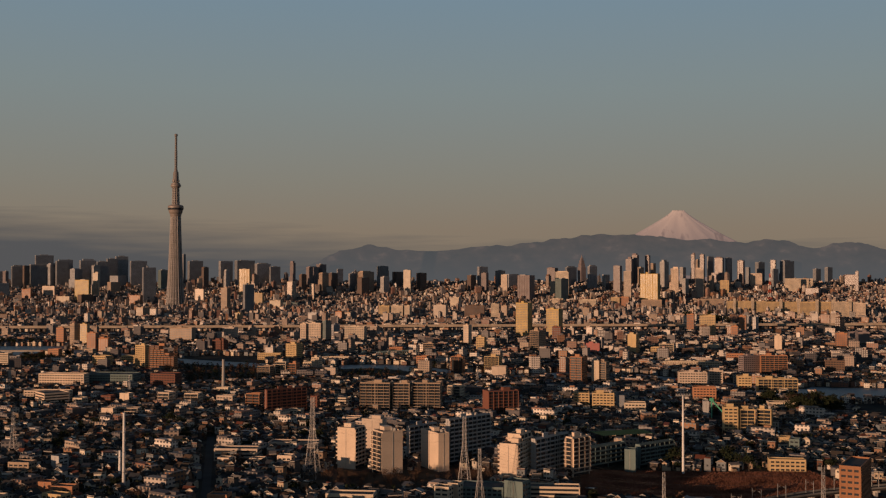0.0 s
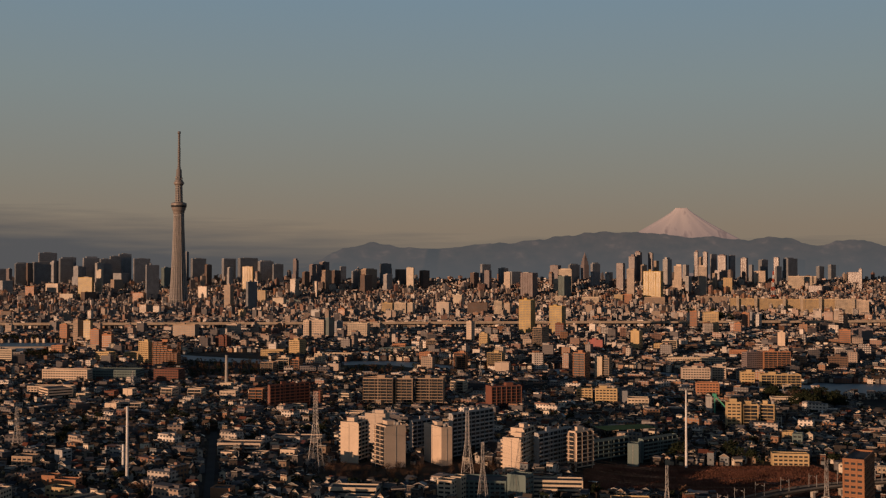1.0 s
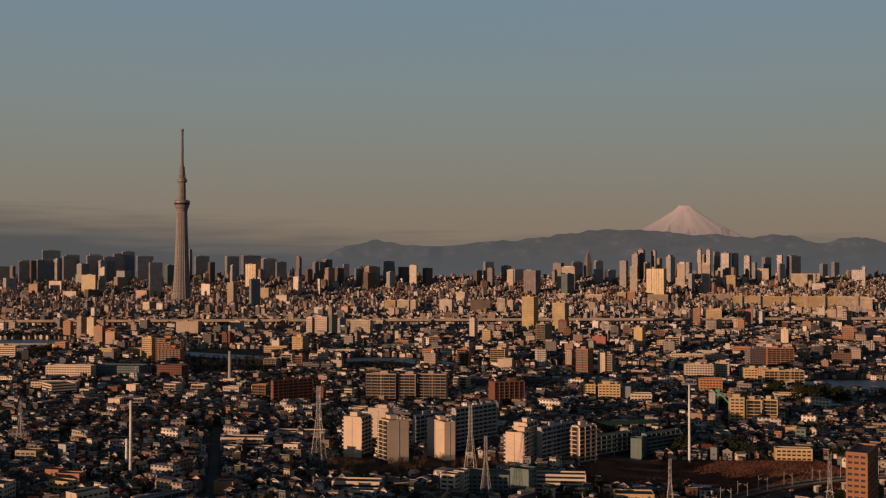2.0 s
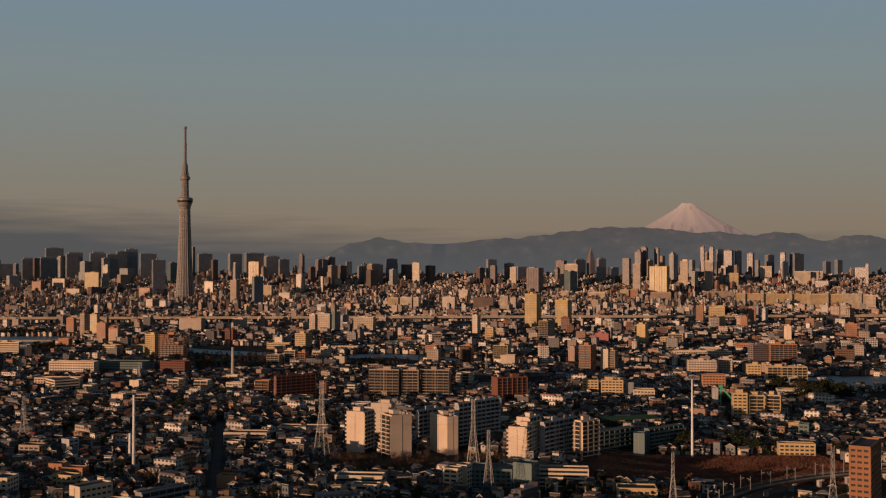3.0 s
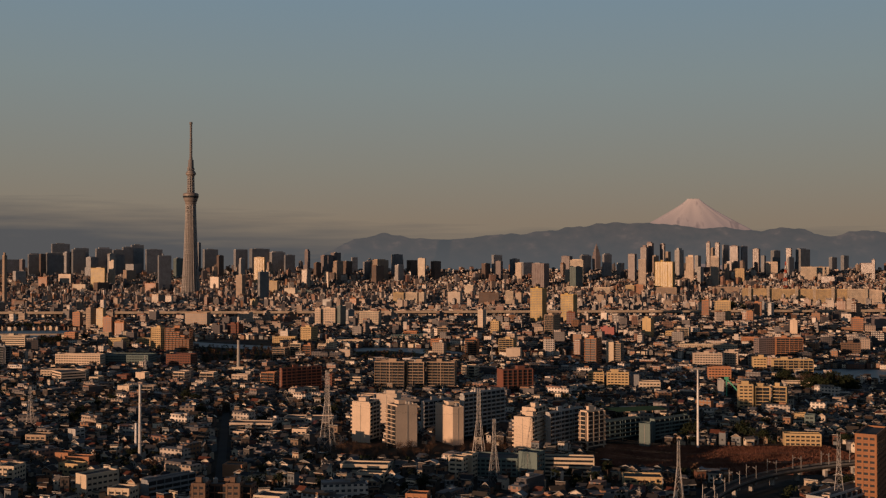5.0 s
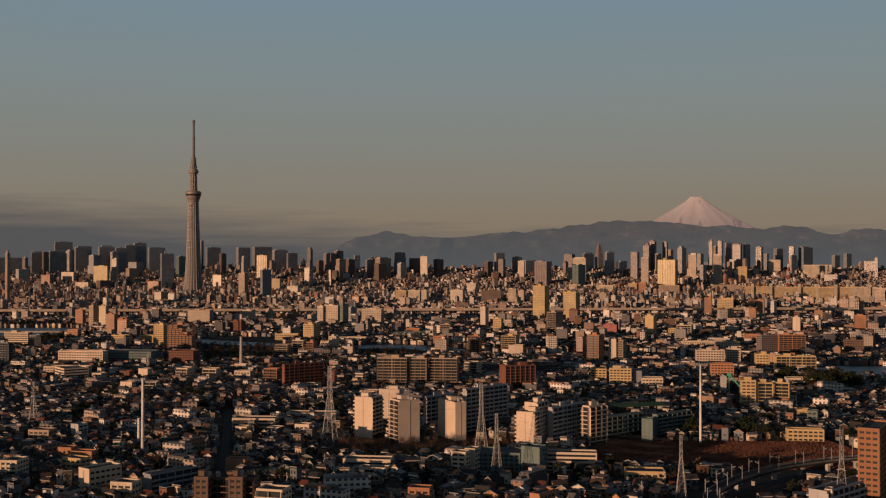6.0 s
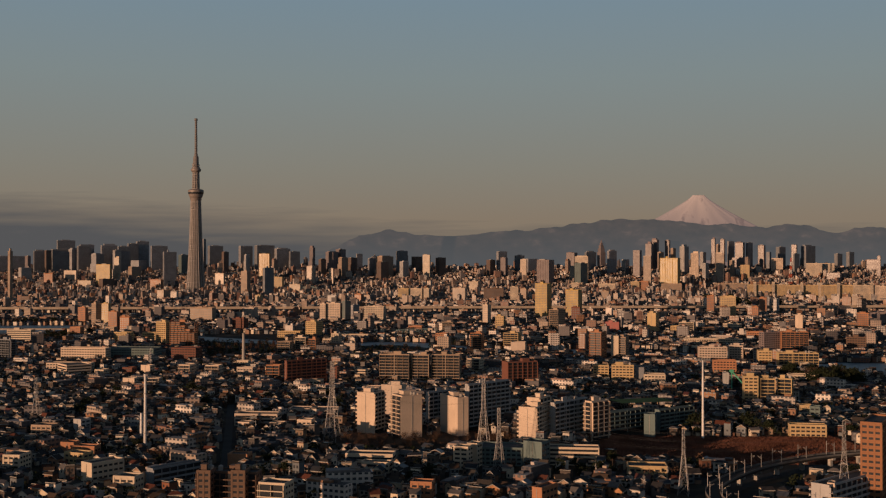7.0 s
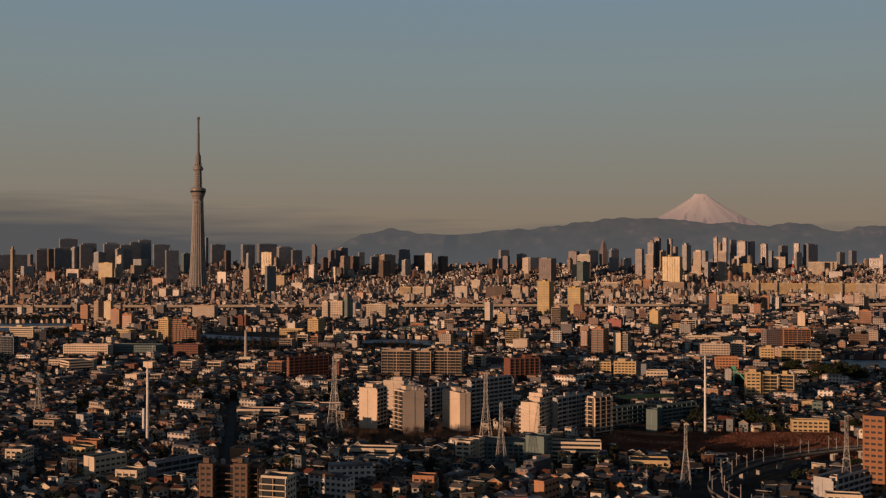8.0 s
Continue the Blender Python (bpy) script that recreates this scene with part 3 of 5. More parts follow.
    if style == "stepped":
        for s in range(storeys):
            keep = sum(1 for k in range(5) if h * (1 - 0.13 * max(0, k - 1)) >= (s + 1) * rise - 0.3) / 5
            if keep > 0:
                part("window_band", Build().box(-wa * keep + 0.3, -0.3, -0.08, 0.05, 0.15, 2.2).mesh("window_band", M_GLASS), ob, at=(-wa * (1 - keep), 0, s * rise))
                part("balcony", balcony_run(wa * keep).mesh("balcony", mat), ob, at=(-wa * (1 - keep), 0, s * rise))
    else:
        dress(wa, on_a, "a")
    if wb > 5:
        dress(wb, on_b, "b")
    # access galleries show as slab ends along the blank wall's edge
    if style == "balcony_b":
        nub = Build().box(-wa - 1.5, -wa + 0.01, 0.4, wb * 0.8, -0.14, 0.95).mesh("gallery", mat)
        for s in range(1, storeys):
            part("gallery", nub, ob, at=(0, 0, s * rise))
    return ob


# large pale estate in front
building(-66.7, 829.0, 14.4, 17.5, 29.9, 22, "balcony_b", "white")
building(-44.0, 804.6, 15.7, 16.7, 30.7, 58, "balcony_end", "white")
building(-3.4, 817.3, 28.9, 9.1, 27.8, 62, "blank", "white")
building(4.7, 842.8, 3.5, 49.0, 34.7, 42, "balcony_b", "grey")
building(-26.8, 866.7, 2.5, 32.5, 25.9, 42, "balcony_b", "grey")
building(-48.2, 872.0, 17.7, 9.0, 30.6, 20, "blank", "beige")
building(52.4, 778.0, 13.1, 29.2, 26.0, 22, "balcony_b", "white")
building(55.4, 790.1, 9.8, 19.5, 31.2, 28, "balcony_b", "white")
# Grey in place of white puts this slab's bluish shade into its walls.
building(66.4, 792.2, 3.4, 43.0, 27.5, 40, "balcony_b", "grey")
building(93.8, 796.8, 6.5, 18.8, 27.9, 48, "both", "white")
# The dark tone of these low blocks carries the shade they stand in.
building(110.0, 826.1, 4.6, 41.2, 16.2, 50, "balcony_b", "teal")
building(142.3, 814.1, 7.9, 9.0, 16.3, 15, "plain", "teal")
building(148.8, 831.6, 4.4, 40.5, 17.1, 50, "balcony_b", "teal")
# long slab behind
building(-55.8, 1150.1, 31.4, 14.8, 30.8, 7, "balcony", "tan")
building(-35.0, 1152.3, 18.2, 9.9, 30.2, 7, "balcony", "tan")
building(-3.0, 1154.0, 29.6, 15.0, 30.2, 7, "balcony", "tan")
building(20.0, 1257.9, 15.8, 14.0, 16.2, 20, "balcony", "cream")
# brown and brick blocks
building(-181.0, 1128.0, 4.0, 48.0, 25.9, 50, "balcony_b", "brick")
building(-194.1, 1163.3, 15.4, 9.0, 18.0, 12, "balcony", "orange")
building(-131.1, 1144.3, 7.4, 9.0, 17.7, 12, "grid", "brick")
building(76.2, 1113.8, 33.1, 14.3, 27.5, -22, "balcony", "brick")
building(41.6, 1108.9, 11.6, 11.0, 9.1, 12, "grid", "brick")
building(156.8, 1177.6, 16.8, 13.1, 17.0, 8, "grid", "yellow")
building(178.8, 1148.0, 22.8, 12.7, 20.1, 8, "grid", "yellow")
building(207.5, 1124.6, 21.6, 15.0, 12.7, 8, "grid", "cream")
building(190.3, 1153.0, 8.8, 12.8, 17.2, 8, "plain", "dark")
building(178.4, 1410.2, 15.9, 21.5, 37.0, 25, "balcony", "orange")
building(202.3, 1425.3, 9.5, 9.1, 30.8, 14, "plain", "cream")
building(211.8, 1425.4, 9.1, 12.8, 29.3, 25, "balcony", "tan")
building(271.5, 1906.1, 23.3, 14.1, 20.6, 8, "plain", "pink")
building(335.2, 1906.8, 15.0, 22.5, 36.3, 25, "plain", "yellow")
building(417.0, 1523.6, 9.9, 32.4, 29.0, 62, "grid", "rose")
building(478.0, 1524.3, 35.8, 15.0, 29.7, 6, "balcony", "orange")
building(375.3, 1336.4, 16.0, 14.8, 19.2, 8, "grid", "yellow")
building(421.2, 1304.9, 45.8, 15.0, 19.4, 5, "balcony", "yellow")
building(372.9, 1155.2, 29.5, 14.8, 9.5, 5, "grid", "cream")
building(264.0, 983.1, 12.8, 10.9, 26.3, 8, "grid", "yellow")
building(279.2, 983.3, 13.2, 10.9, 24.2, 8, "balcony", "yellow")
building(293.8, 983.5, 12.6, 16.2, 24.2, 20, "balcony", "yellow")
building(305.1, 1227.2, 25.2, 13.6, 17.7, 8, "grid", "orange")
building(267.8, 1107.0, 5.5, 9.0, 16.5, 8, "plain", "grey")
building(287.4, 887.4, 7.9, 9.0, 12.3, 25, "grid", "teal")
building(292.5, 923.5, 9.9, 9.0, 8.5, 15, "plain", "yellow")
building(269.1, 815.6, 26.3, 9.0, 8.4, 8, "grid", "yellow")
building(224.0, 590.0, 11.0, 34.0, 43.8, 30, "grid", "terracotta", 0)
building(188.0, 566.0, 10.0, 52.0, 15.5, 46, "balcony_b", "grey")
building(196.7, 546.6, 17.0, 8.0, 11.3, 12, "grid", "cream")
building(191.5, 568.4, 3.6, 6.9, 16.0, 25, "plain", "white")
building(233.3, 910.5, 11.9, 15.0, 6.1, 5, "low", "cream")
building(273.5, 920.2, 7.4, 9.0, 5.2, 5, "low", "white")
building(123.4, 661.4, 23.5, 14.2, 6.8, 5, "low", "yellow")
# school group
building(3.6, 686.7, 9.8, 9.0, 13.8, 20, "grid", "cream")
building(9.4, 696.2, 6.9, 9.0, 14.3, 22, "plain", "cream")
building(38.3, 700.6, 27.6, 20.7, 10.8, 8, "grid", "teal")
building(50.0, 693.2, 12.8, 11.6, 15.7, 30, "plain", "teal")
building(87.3, 701.6, 32.0, 12.0, 10.8, 6, "bands", "cream")
# foreground bottom
building(-105.8, 562.7, 32.0, 9.7, 21.8, 6, "balcony", "brown")
building(-128.3, 557.2, 7.2, 9.0, 23.6, 6, "grid", "brown")
building(-110.7, 557.6, 7.4, 9.0, 23.6, 6, "grid", "brown")
building(-89.3, 550.7, 14.3, 11.2, 18.5, 15, "balcony", "cream")
building(40.8, 565.5, 5.8, 16.2, 13.7, 35, "plain", "orange")
building(-16.6, 597.6, 12.0, 9.0, 9.9, 10, "low", "orange")
building(-214.5, 632.0, 10.5, 22.0, 13.0, 38, "plain", "cream")
building(-176.0, 622.0, 6.0, 34.0, 12.0, 38, "balcony_b", "dark")
building(-182.6, 608.7, 13.2, 10.6, 10.1, 12, "grid", "cream")
building(-238.8, 687.4, 15.0, 9.3, 8.9, 22, "grid", "yellow")
building(-260.5, 731.3, 9.5, 9.0, 8.3, 10, "plain", "orange")
building(-243.0, 721.1, 14.8, 9.0, 7.5, 8, "low", "orange")
building(-301.5, 800.5, 16.1, 11.9, 9.1, 8, "grid", "tan")
building(-284.4, 813.8, 7.3, 9.9, 11.4, 25, "plain", "grey")
building(-271.4, 668.6, 11.0, 14.5, 11.1, 6, "low", "cream")
building(-449.3, 1374.0, 59.0, 15.0, 18.5, 6, "low", "white")
building(-394.9, 1396.1, 63.6, 30.1, 15.9, 5, "low", "teal")
building(-426.4, 1246.8, 50.7, 15.0, 11.6, 4, "low", "white")
building(-432.2, 1191.4, 27.6, 27.7, 14.8, 50, "bands", "white")
building(-327.8, 1091.0, 12.2, 9.0, 11.8, 10, "plain", "white")
building(-305.5, 1100.2, 26.1, 9.5, 10.8, 6, "balcony", "beige")
building(-345.6, 1208.5, 11.3, 9.7, 13.1, 15, "plain", "white")
building(-302.6, 1214.4, 13.6, 15.1, 13.2, 12, "balcony", "white")
building(-269.4, 1209.4, 15.7, 13.5, 13.1, 8, "balcony", "white")
building(-393.3, 1197.1, 11.0, 11.9, 9.3, 12, "grid", "cream")
building(-367.2, 1213.7, 12.1, 9.7, 10.0, 15, "grid", "brick")
building(-657.7, 1660.5, 38.2, 14.3, 22.4, 6, "bands", "cream")
building(-578.2, 1393.9, 21.0, 9.1, 27.4, 25, "both", "dark")
building(-440.5, 1623.0, 19.0, 8.3, 36.9, 28, "grid", "yellow")
building(-388.4, 1585.4, 38.3, 11.8, 39.3, 12, "stepped", "orange")
building(-335.5, 1375.4, 32.7, 20.5, 18.5, 10, "grid", "brick")
building(-749.9, 2169.5, 19.3, 7.7, 32.6, 25, "balcony", "orange")
building(-717.0, 2135.3, 14.2, 13.1, 42.0, 35, "grid", "tan")
building(-692.7, 2135.6, 14.6, 10.6, 42.0, 12, "grid", "yellow")
building(-635.9, 2008.6, 18.9, 9.1, 32.2, 20, "balcony", "orange")
building(-613.0, 2008.9, 22.9, 10.0, 22.9, 12, "grid", "orange")
building(-507.6, 1652.1, 25.6, 14.8, 18.8, 25, "grid", "yellow")
building(-472.7, 1683.5, 22.1, 15.0, 16.5, 8, "grid", "yellow")
building(-645.7, 1843.1, 19.8, 11.1, 15.3, 15, "grid", "orange")
building(-596.7, 1869.4, 16.5, 11.2, 13.5, 15, "grid", "tan")
building(-509.7, 2226.2, 48.3, 18.5, 29.9, 12, "grid", "tan")
building(-278.5, 2228.9, 12.0, 13.2, 38.0, 10, "plain", "white")
building(-248.6, 2229.3, 28.7, 19.9, 39.1, 10, "balcony", "white")
building(-238.2, 2229.4, 8.5, 19.6, 42.6, 30, "grid", "teal")
building(-231.7, 2325.5, 5.9, 22.7, 31.2, 30, "grid", "slate")
building(-160.0, 2230.4, 41.2, 24.0, 32.2, 8, "grid", "cream")
building(49.6, 2144.5, 11.1, 14.8, 39.8, 28, "plain", "white")
building(73.5, 1958.7, 14.9, 11.8, 28.2, 20, "grid", "yellow")
building(97.3, 2079.2, 13.3, 9.0, 18.2, 18, "grid", "beige")
building(181.4, 2350.6, 28.7, 21.0, 76.2, 32, "balcony", "gold")
building(247.9, 2351.4, 29.6, 19.3, 62.9, 32, "balcony", "gold")
building(241.1, 2253.7, 17.7, 11.3, 30.2, 18, "grid", "brick")
building(169.0, 1932.0, 18.4, 24.0, 40.8, 35, "balcony", "tan")
building(-390.5, 1953.2, 9.9, 13.5, 23.2, 25, "grid", "brick")
building(-395.6, 1953.2, 16.2, 14.6, 23.2, 12, "grid", "brick")
building(-439.0, 2303.2, 25.5, 22.9, 26.2, 12, "grid", "beige")
building(-238.9, 1786.8, 20.4, 19.0, 27.7, 28, "grid", "yellow")
building(-216.8, 1516.1, 15.5, 13.5, 21.9, 10, "balcony", "cream")
building(-202.7, 1516.2, 12.4, 15.0, 19.6, 12, "balcony", "orange")
building(-236.1, 1499.0, 18.1, 14.9, 17.0, 12, "balcony", "tan")
building(-270.1, 1822.6, 38.6, 15.0, 9.4, 6, "low", "yellow")
building(-152.1, 1764.5, 55.7, 15.0, 8.2, 6, "low", "cream")
building(-177.4, 1569.4, 11.3, 12.5, 23.5, 15, "grid", "cream")
building(-194.0, 1655.8, 17.6, 15.0, 9.4, 8, "low", "cream")
building(-70.7, 1902.0, 23.3, 14.1, 13.7, 12, "grid", "orange")
building(-16.8, 1902.6, 18.1, 9.4, 20.6, 12, "balcony", "tan")
building(-25.3, 1688.9, 16.6, 16.3, 15.7, 18, "grid", "orange")
building(28.6, 1590.3, 17.8, 12.7, 22.9, 15, "balcony", "orange")
building(81.0, 1590.9, 21.7, 25.9, 22.9, 14, "balcony", "yellow")
building(84.4, 1478.2, 19.3, 14.6, 18.3, 12, "plain", "beige")
building(392.6, 1868.2, 24.5, 22.3, 22.1, 15, "balcony", "cream")
building(374.7, 1894.0, 16.2, 15.0, 14.6, 12, "grid", "yellow")
building(430.2, 1881.6, 28.4, 15.0, 13.5, 8, "balcony", "brown")
building(508.3, 2007.3, 32.1, 15.0, 11.3, 10, "grid", "cream")
building(606.2, 1965.1, 12.5, 14.7, 30.3, 20, "plain", "white")
building(583.9, 2554.2, 16.6, 17.0, 43.3, 18, "balcony", "orange")
building(589.5, 2376.0, 33.2, 47.2, 47.6, 15, "balcony", "yellow")
building(616.7, 2296.2, 13.7, 20.7, 29.5, 20, "grid", "orange")
building(748.2, 2708.5, 17.8, 20.3, 33.4, 20, "grid", "orange")
building(751.4, 2040.2, 19.7, 20.2, 29.3, 15, "grid", "orange")
building(876.2, 2299.3, 24.3, 27.3, 16.5, 15, "balcony", "rose")
building(891.6, 2465.5, 10.2, 58.2, 39.2, 30, "grid", "brown")
building(824.2, 2120.3, 20.4, 63.0, 27.2, 15, "grid", "rose")
building(557.8, 1525.3, 25.8, 22.9, 22.4, 20, "grid", "brown")
building(469.7, 1716.1, 25.6, 15.0, 16.7, 10, "grid", "orange")
building(415.2, 1633.2, 84.4, 15.0, 11.7, 4, "low", "cream")
building(354.3, 1390.7, 17.3, 12.3, 21.4, 10, "grid", "beige")
building(329.2, 1369.4, 34.5, 15.0, 21.1, 6, "low", "beige")
building(391.7, 1245.0, 9.2, 15.4, 12.8, 12, "balcony", "cream")
building(-71.6, 1185.2, 11.4, 11.8, 12.2, 12, "grid", "white")
building(-102.1, 1184.8, 14.7, 11.8, 11.0, 12, "bands", "cream")
building(-226.8, 1183.3, 18.6, 10.1, 13.4, 14, "grid", "beige")
building(-253.9, 1296.9, 14.6, 7.8, 10.0, 14, "grid", "cream")
building(-143.4, 1106.7, 14.0, 15.0, 8.0, 6, "low", "cream")
building(-79.5, 1047.3, 16.6, 12.8, 8.6, 8, "low", "white")
building(-102.5, 906.5, 41.8, 15.0, 7.0, 4, "low", "beige")
building(-145.7, 862.5, 34.5, 14.8, 8.9, 4, "bands", "beige")
building(-162.7, 835.6, 9.0, 9.0, 6.5, 8, "grid", "white")
building(-136.8, 835.9, 10.7, 9.0, 6.0, 8, "grid", "white")
building(-113.5, 823.4, 11.0, 9.2, 10.2, 8, "grid", "white")
building(-44.2, 696.8, 30.7, 13.1, 7.2, 6, "bands", "cream")
building(-45.0, 675.9, 18.0, 8.9, 5.9, 10, "bands", "cream")
building(-136.9, 695.7, 12.8, 10.3, 7.2, 8, "plain", "orange")
# middle distance up to the great tower
building(-157.4, 3210.1, 31.8, 23.8, 41.4, 8, "grid", "yellow")
building(-117.7, 3210.6, 40.1, 23.8, 41.4, 8, "plain", "cream")
building(-97.8, 3210.8, 17.1, 24.0, 41.4, 15, "grid", "cream")
building(57.0, 3965.1, 32.2, 33.1, 44.9, 18, "grid", "cream")
building(163.7, 3214.0, 23.5, 19.1, 46.3, 10, "grid", "cream")
building(186.9, 3214.2, 21.1, 19.4, 41.4, 20, "grid", "tan")
building(122.1, 3252.0, 59.2, 24.0, 40.2, 8, "grid", "brown")
building(8.2, 3250.7, 38.7, 21.7, 41.9, 18, "grid", "beige")
building(-283.0, 3063.1, 19.9, 20.5, 30.0, 18, "grid", "orange")
building(-262.1, 3134.5, 22.1, 15.7, 24.3, 18, "grid", "tan")
building(-352.5, 3062.3, 26.6, 10.2, 26.9, 18, "grid", "grey")
building(-679.3, 3450.1, 23.0, 20.0, 89.1, 24, "balcony", "tan")
building(-635.0, 3243.0, 13.9, 24.0, 33.5, 15, "grid", "brown")
building(-559.5, 3025.5, 14.6, 18.1, 28.1, 15, "plain", "yellow")
building(-666.5, 4045.7, 38.4, 20.1, 58.8, 12, "grid", "yellow")
building(-569.8, 3844.9, 41.1, 24.0, 37.7, 15, "grid", "cream")
building(-537.0, 4047.2, 63.6, 24.0, 23.2, 10, "grid", "teal")
building(-581.0, 4303.5, 33.9, 10.8, 72.1, 18, "balcony", "beige")
building(-507.7, 4304.4, 17.5, 10.8, 63.1, 18, "plain", "white")
building(-773.9, 4387.8, 46.5, 11.0, 107.9, 18, "bands", "yellow")
building(-622.9, 3450.8, 9.7, 38.7, 99.8, 38, "grid", "dark")
building(-1374.9, 4255.7, 63.7, 10.7, 85.9, 18, "plain", "gold")
building(-1359.6, 4319.2, 22.3, 10.8, 103.0, 18, "grid", "cream")
building(-1379.9, 4187.0, 29.1, 48.6, 38.7, 42, "grid", "brown")
building(-1143.8, 4189.8, 10.1, 50.9, 142.3, 50, "bands", "slate")
building(-1134.3, 4108.1, 43.4, 24.0, 45.6, 12, "plain", "orange")
building(-927.4, 4247.8, 38.1, 10.7, 51.9, 18, "plain", "white")
building(-1426.4, 4186.4, 58.1, 10.5, 32.2, 18, "grid", "cream")
building(-1551.1, 4378.6, 58.4, 11.0, 41.4, 18, "low", "white")
building(-1623.2, 4316.1, 41.1, 10.8, 40.9, 18, "grid", "orange")
building(-1345.8, 4443.4, 26.0, 43.3, 46.2, 42, "grid", "tan")
building(-1771.1, 4376.0, 25.6, 42.7, 53.2, 42, "grid", "grey")
building(-1212.1, 3052.1, 33.6, 37.0, 23.7, 20, "grid", "brown")
building(-1296.7, 3122.1, 9.3, 9.7, 150.4, 30, "plain", "tan")
building(-886.2, 3240.0, 22.5, 38.8, 35.2, 15, "grid", "tan")
building(808.5, 4131.4, 68.0, 36.0, 124.5, 27, "bands", "gold")
building(738.3, 3702.8, 67.7, 54.8, 43.8, 10, "grid", "tan")
building(744.8, 4344.3, 29.4, 10.8, 105.8, 18, "balcony", "beige")
building(720.3, 4468.0, 28.6, 23.6, 108.9, 32, "grid", "rose")
building(337.6, 4276.1, 53.1, 43.8, 100.7, 32, "bands", "rose")
building(461.2, 4277.5, 28.4, 47.4, 87.2, 42, "bands", "teal")
building(503.9, 4403.1, 53.6, 11.0, 94.1, 18, "plain", "cream")
building(1033.0, 4347.7, 31.7, 10.8, 114.2, 18, "balcony", "beige")
building(945.7, 4408.3, 29.8, 11.0, 106.9, 18, "bands", "white")
building(974.5, 4408.7, 15.9, 26.4, 66.0, 42, "grid", "grey")
building(653.5, 4061.4, 32.4, 40.4, 41.4, 15, "grid", "yellow")
building(687.0, 4061.8, 34.6, 48.4, 43.5, 15, "grid", "orange")
building(553.4, 3971.0, 62.2, 58.8, 36.8, 10, "low", "cream")
building(444.7, 4058.9, 42.7, 24.0, 37.4, 12, "grid", "cream")
building(433.6, 3255.7, 19.6, 19.6, 33.5, 20, "grid", "tan")
# the long wall of flats
building(1054.6, 4066.2, 119.4, 24.0, 35.0, 4, "grid", "tan")
building(1020.8, 3470.3, 117.8, 24.0, 46.3, 3, "grid", "yellow")
building(1106.6, 3385.2, 107.9, 24.0, 46.9, 3, "grid", "yellow")
building(1189.1, 3344.7, 92.8, 24.0, 48.1, 3, "grid", "yellow")
building(1250.9, 3305.0, 73.0, 24.0, 49.2, 3, "grid", "cream")
building(1228.2, 3189.0, 29.7, 24.0, 49.1, 8, "plain", "white")
for x0, y0 in ((925, 3466), (982, 3463), (1045, 3378), (1098, 3374), (1142, 3336), (1190, 3332), (1228, 3298)):
    building(x0, y0, 8.0, 7.0, 55.0, 4, "plain", "cream", 0)
building(1498.6, 4378.0, 50.7, 41.8, 33.1, 32, "grid", "rose")
building(1341.9, 4613.9, 46.1, 11.5, 54.7, 18, "bands", "white")
building(1460.0, 4476.8, 61.6, 11.2, 54.6, 18, "grid", "cream")
building(1519.3, 4503.1, 59.5, 11.2, 50.2, 18, "grid", "cream")
building(1696.9, 4479.6, 12.5, 10.3, 84.0, 32, "grid", "rose")
building(773.4, 2763.8, 11.0, 13.4, 31.2, 25, "grid", "slate")
building(749.5, 2630.1, 7.8, 27.0, 33.8, 30, "grid", "grey")
# far towers
building(797.3, 4640.4, 26.0, 21.4, 113.3, 32, "grid", "rose")
building(828.5, 4677.5, 24.3, 20.1, 126.4, 32, "bands", "rose")
building(830.9, 4607.8, 15.3, 25.5, 81.6, 42, "grid", "tan")
building(887.2, 4721.6, 18.9, 15.6, 120.4, 32, "grid", "rose")
building(889.8, 4641.5, 12.8, 21.4, 94.1, 42, "grid", "tan")
building(924.2, 4578.5, 21.5, 35.9, 109.0, 42, "bands", "grey")
building(1015.8, 4643.0, 15.4, 25.7, 77.2, 42, "bands", "grey")
building(1073.1, 4680.5, 15.0, 12.3, 128.5, 32, "grid", "rose")
building(1071.1, 4610.7, 10.2, 17.0, 112.0, 42, "grid", "tan")
building(1113.2, 4680.9, 16.8, 13.9, 128.4, 32, "grid", "rose")
building(1132.6, 4681.2, 7.5, 37.7, 118.8, 50, "bands", "slate")
building(1183.0, 4645.0, 33.4, 27.6, 117.6, 32, "grid", "rose")
building(1213.1, 4682.1, 9.4, 36.1, 113.9, 50, "bands", "slate")
building(1282.3, 4682.9, 26.2, 21.6, 101.8, 32, "bands", "rose")
building(1295.4, 4646.3, 13.8, 28.6, 76.8, 30, "grid", "dark")
building(1360.3, 4727.2, 17.0, 46.0, 90.8, 50, "bands", "dark")
building(1408.2, 4647.6, 20.4, 16.8, 107.7, 32, "grid", "rose")
building(1381.2, 4583.9, 7.3, 36.9, 77.6, 50, "bands", "dark")
building(1460.9, 4685.1, 24.3, 70.6, 99.1, 50, "bands", "dark")
building(1609.1, 4730.2, 15.1, 38.0, 61.5, 50, "bands", "dark")
building(1660.1, 4730.8, 15.1, 38.0, 68.7, 50, "bands", "dark")
building(1095.8, 4472.4, 12.4, 20.6, 66.8, 42, "grid", "tan")
building(1149.6, 4410.7, 34.5, 11.0, 58.9, 18, "bands", "yellow")
building(606.0, 4532.2, 10.9, 45.7, 96.8, 50, "bands", "slate")
building(524.7, 4637.1, 11.1, 59.2, 77.9, 50, "bands", "dark")
building(472.7, 4636.5, 37.1, 30.6, 75.6, 32, "grid", "rose")
building(683.5, 4606.0, 17.9, 29.7, 51.0, 42, "grid", "grey")
building(150.2, 4526.8, 12.7, 47.2, 95.3, 50, "bands", "slate")
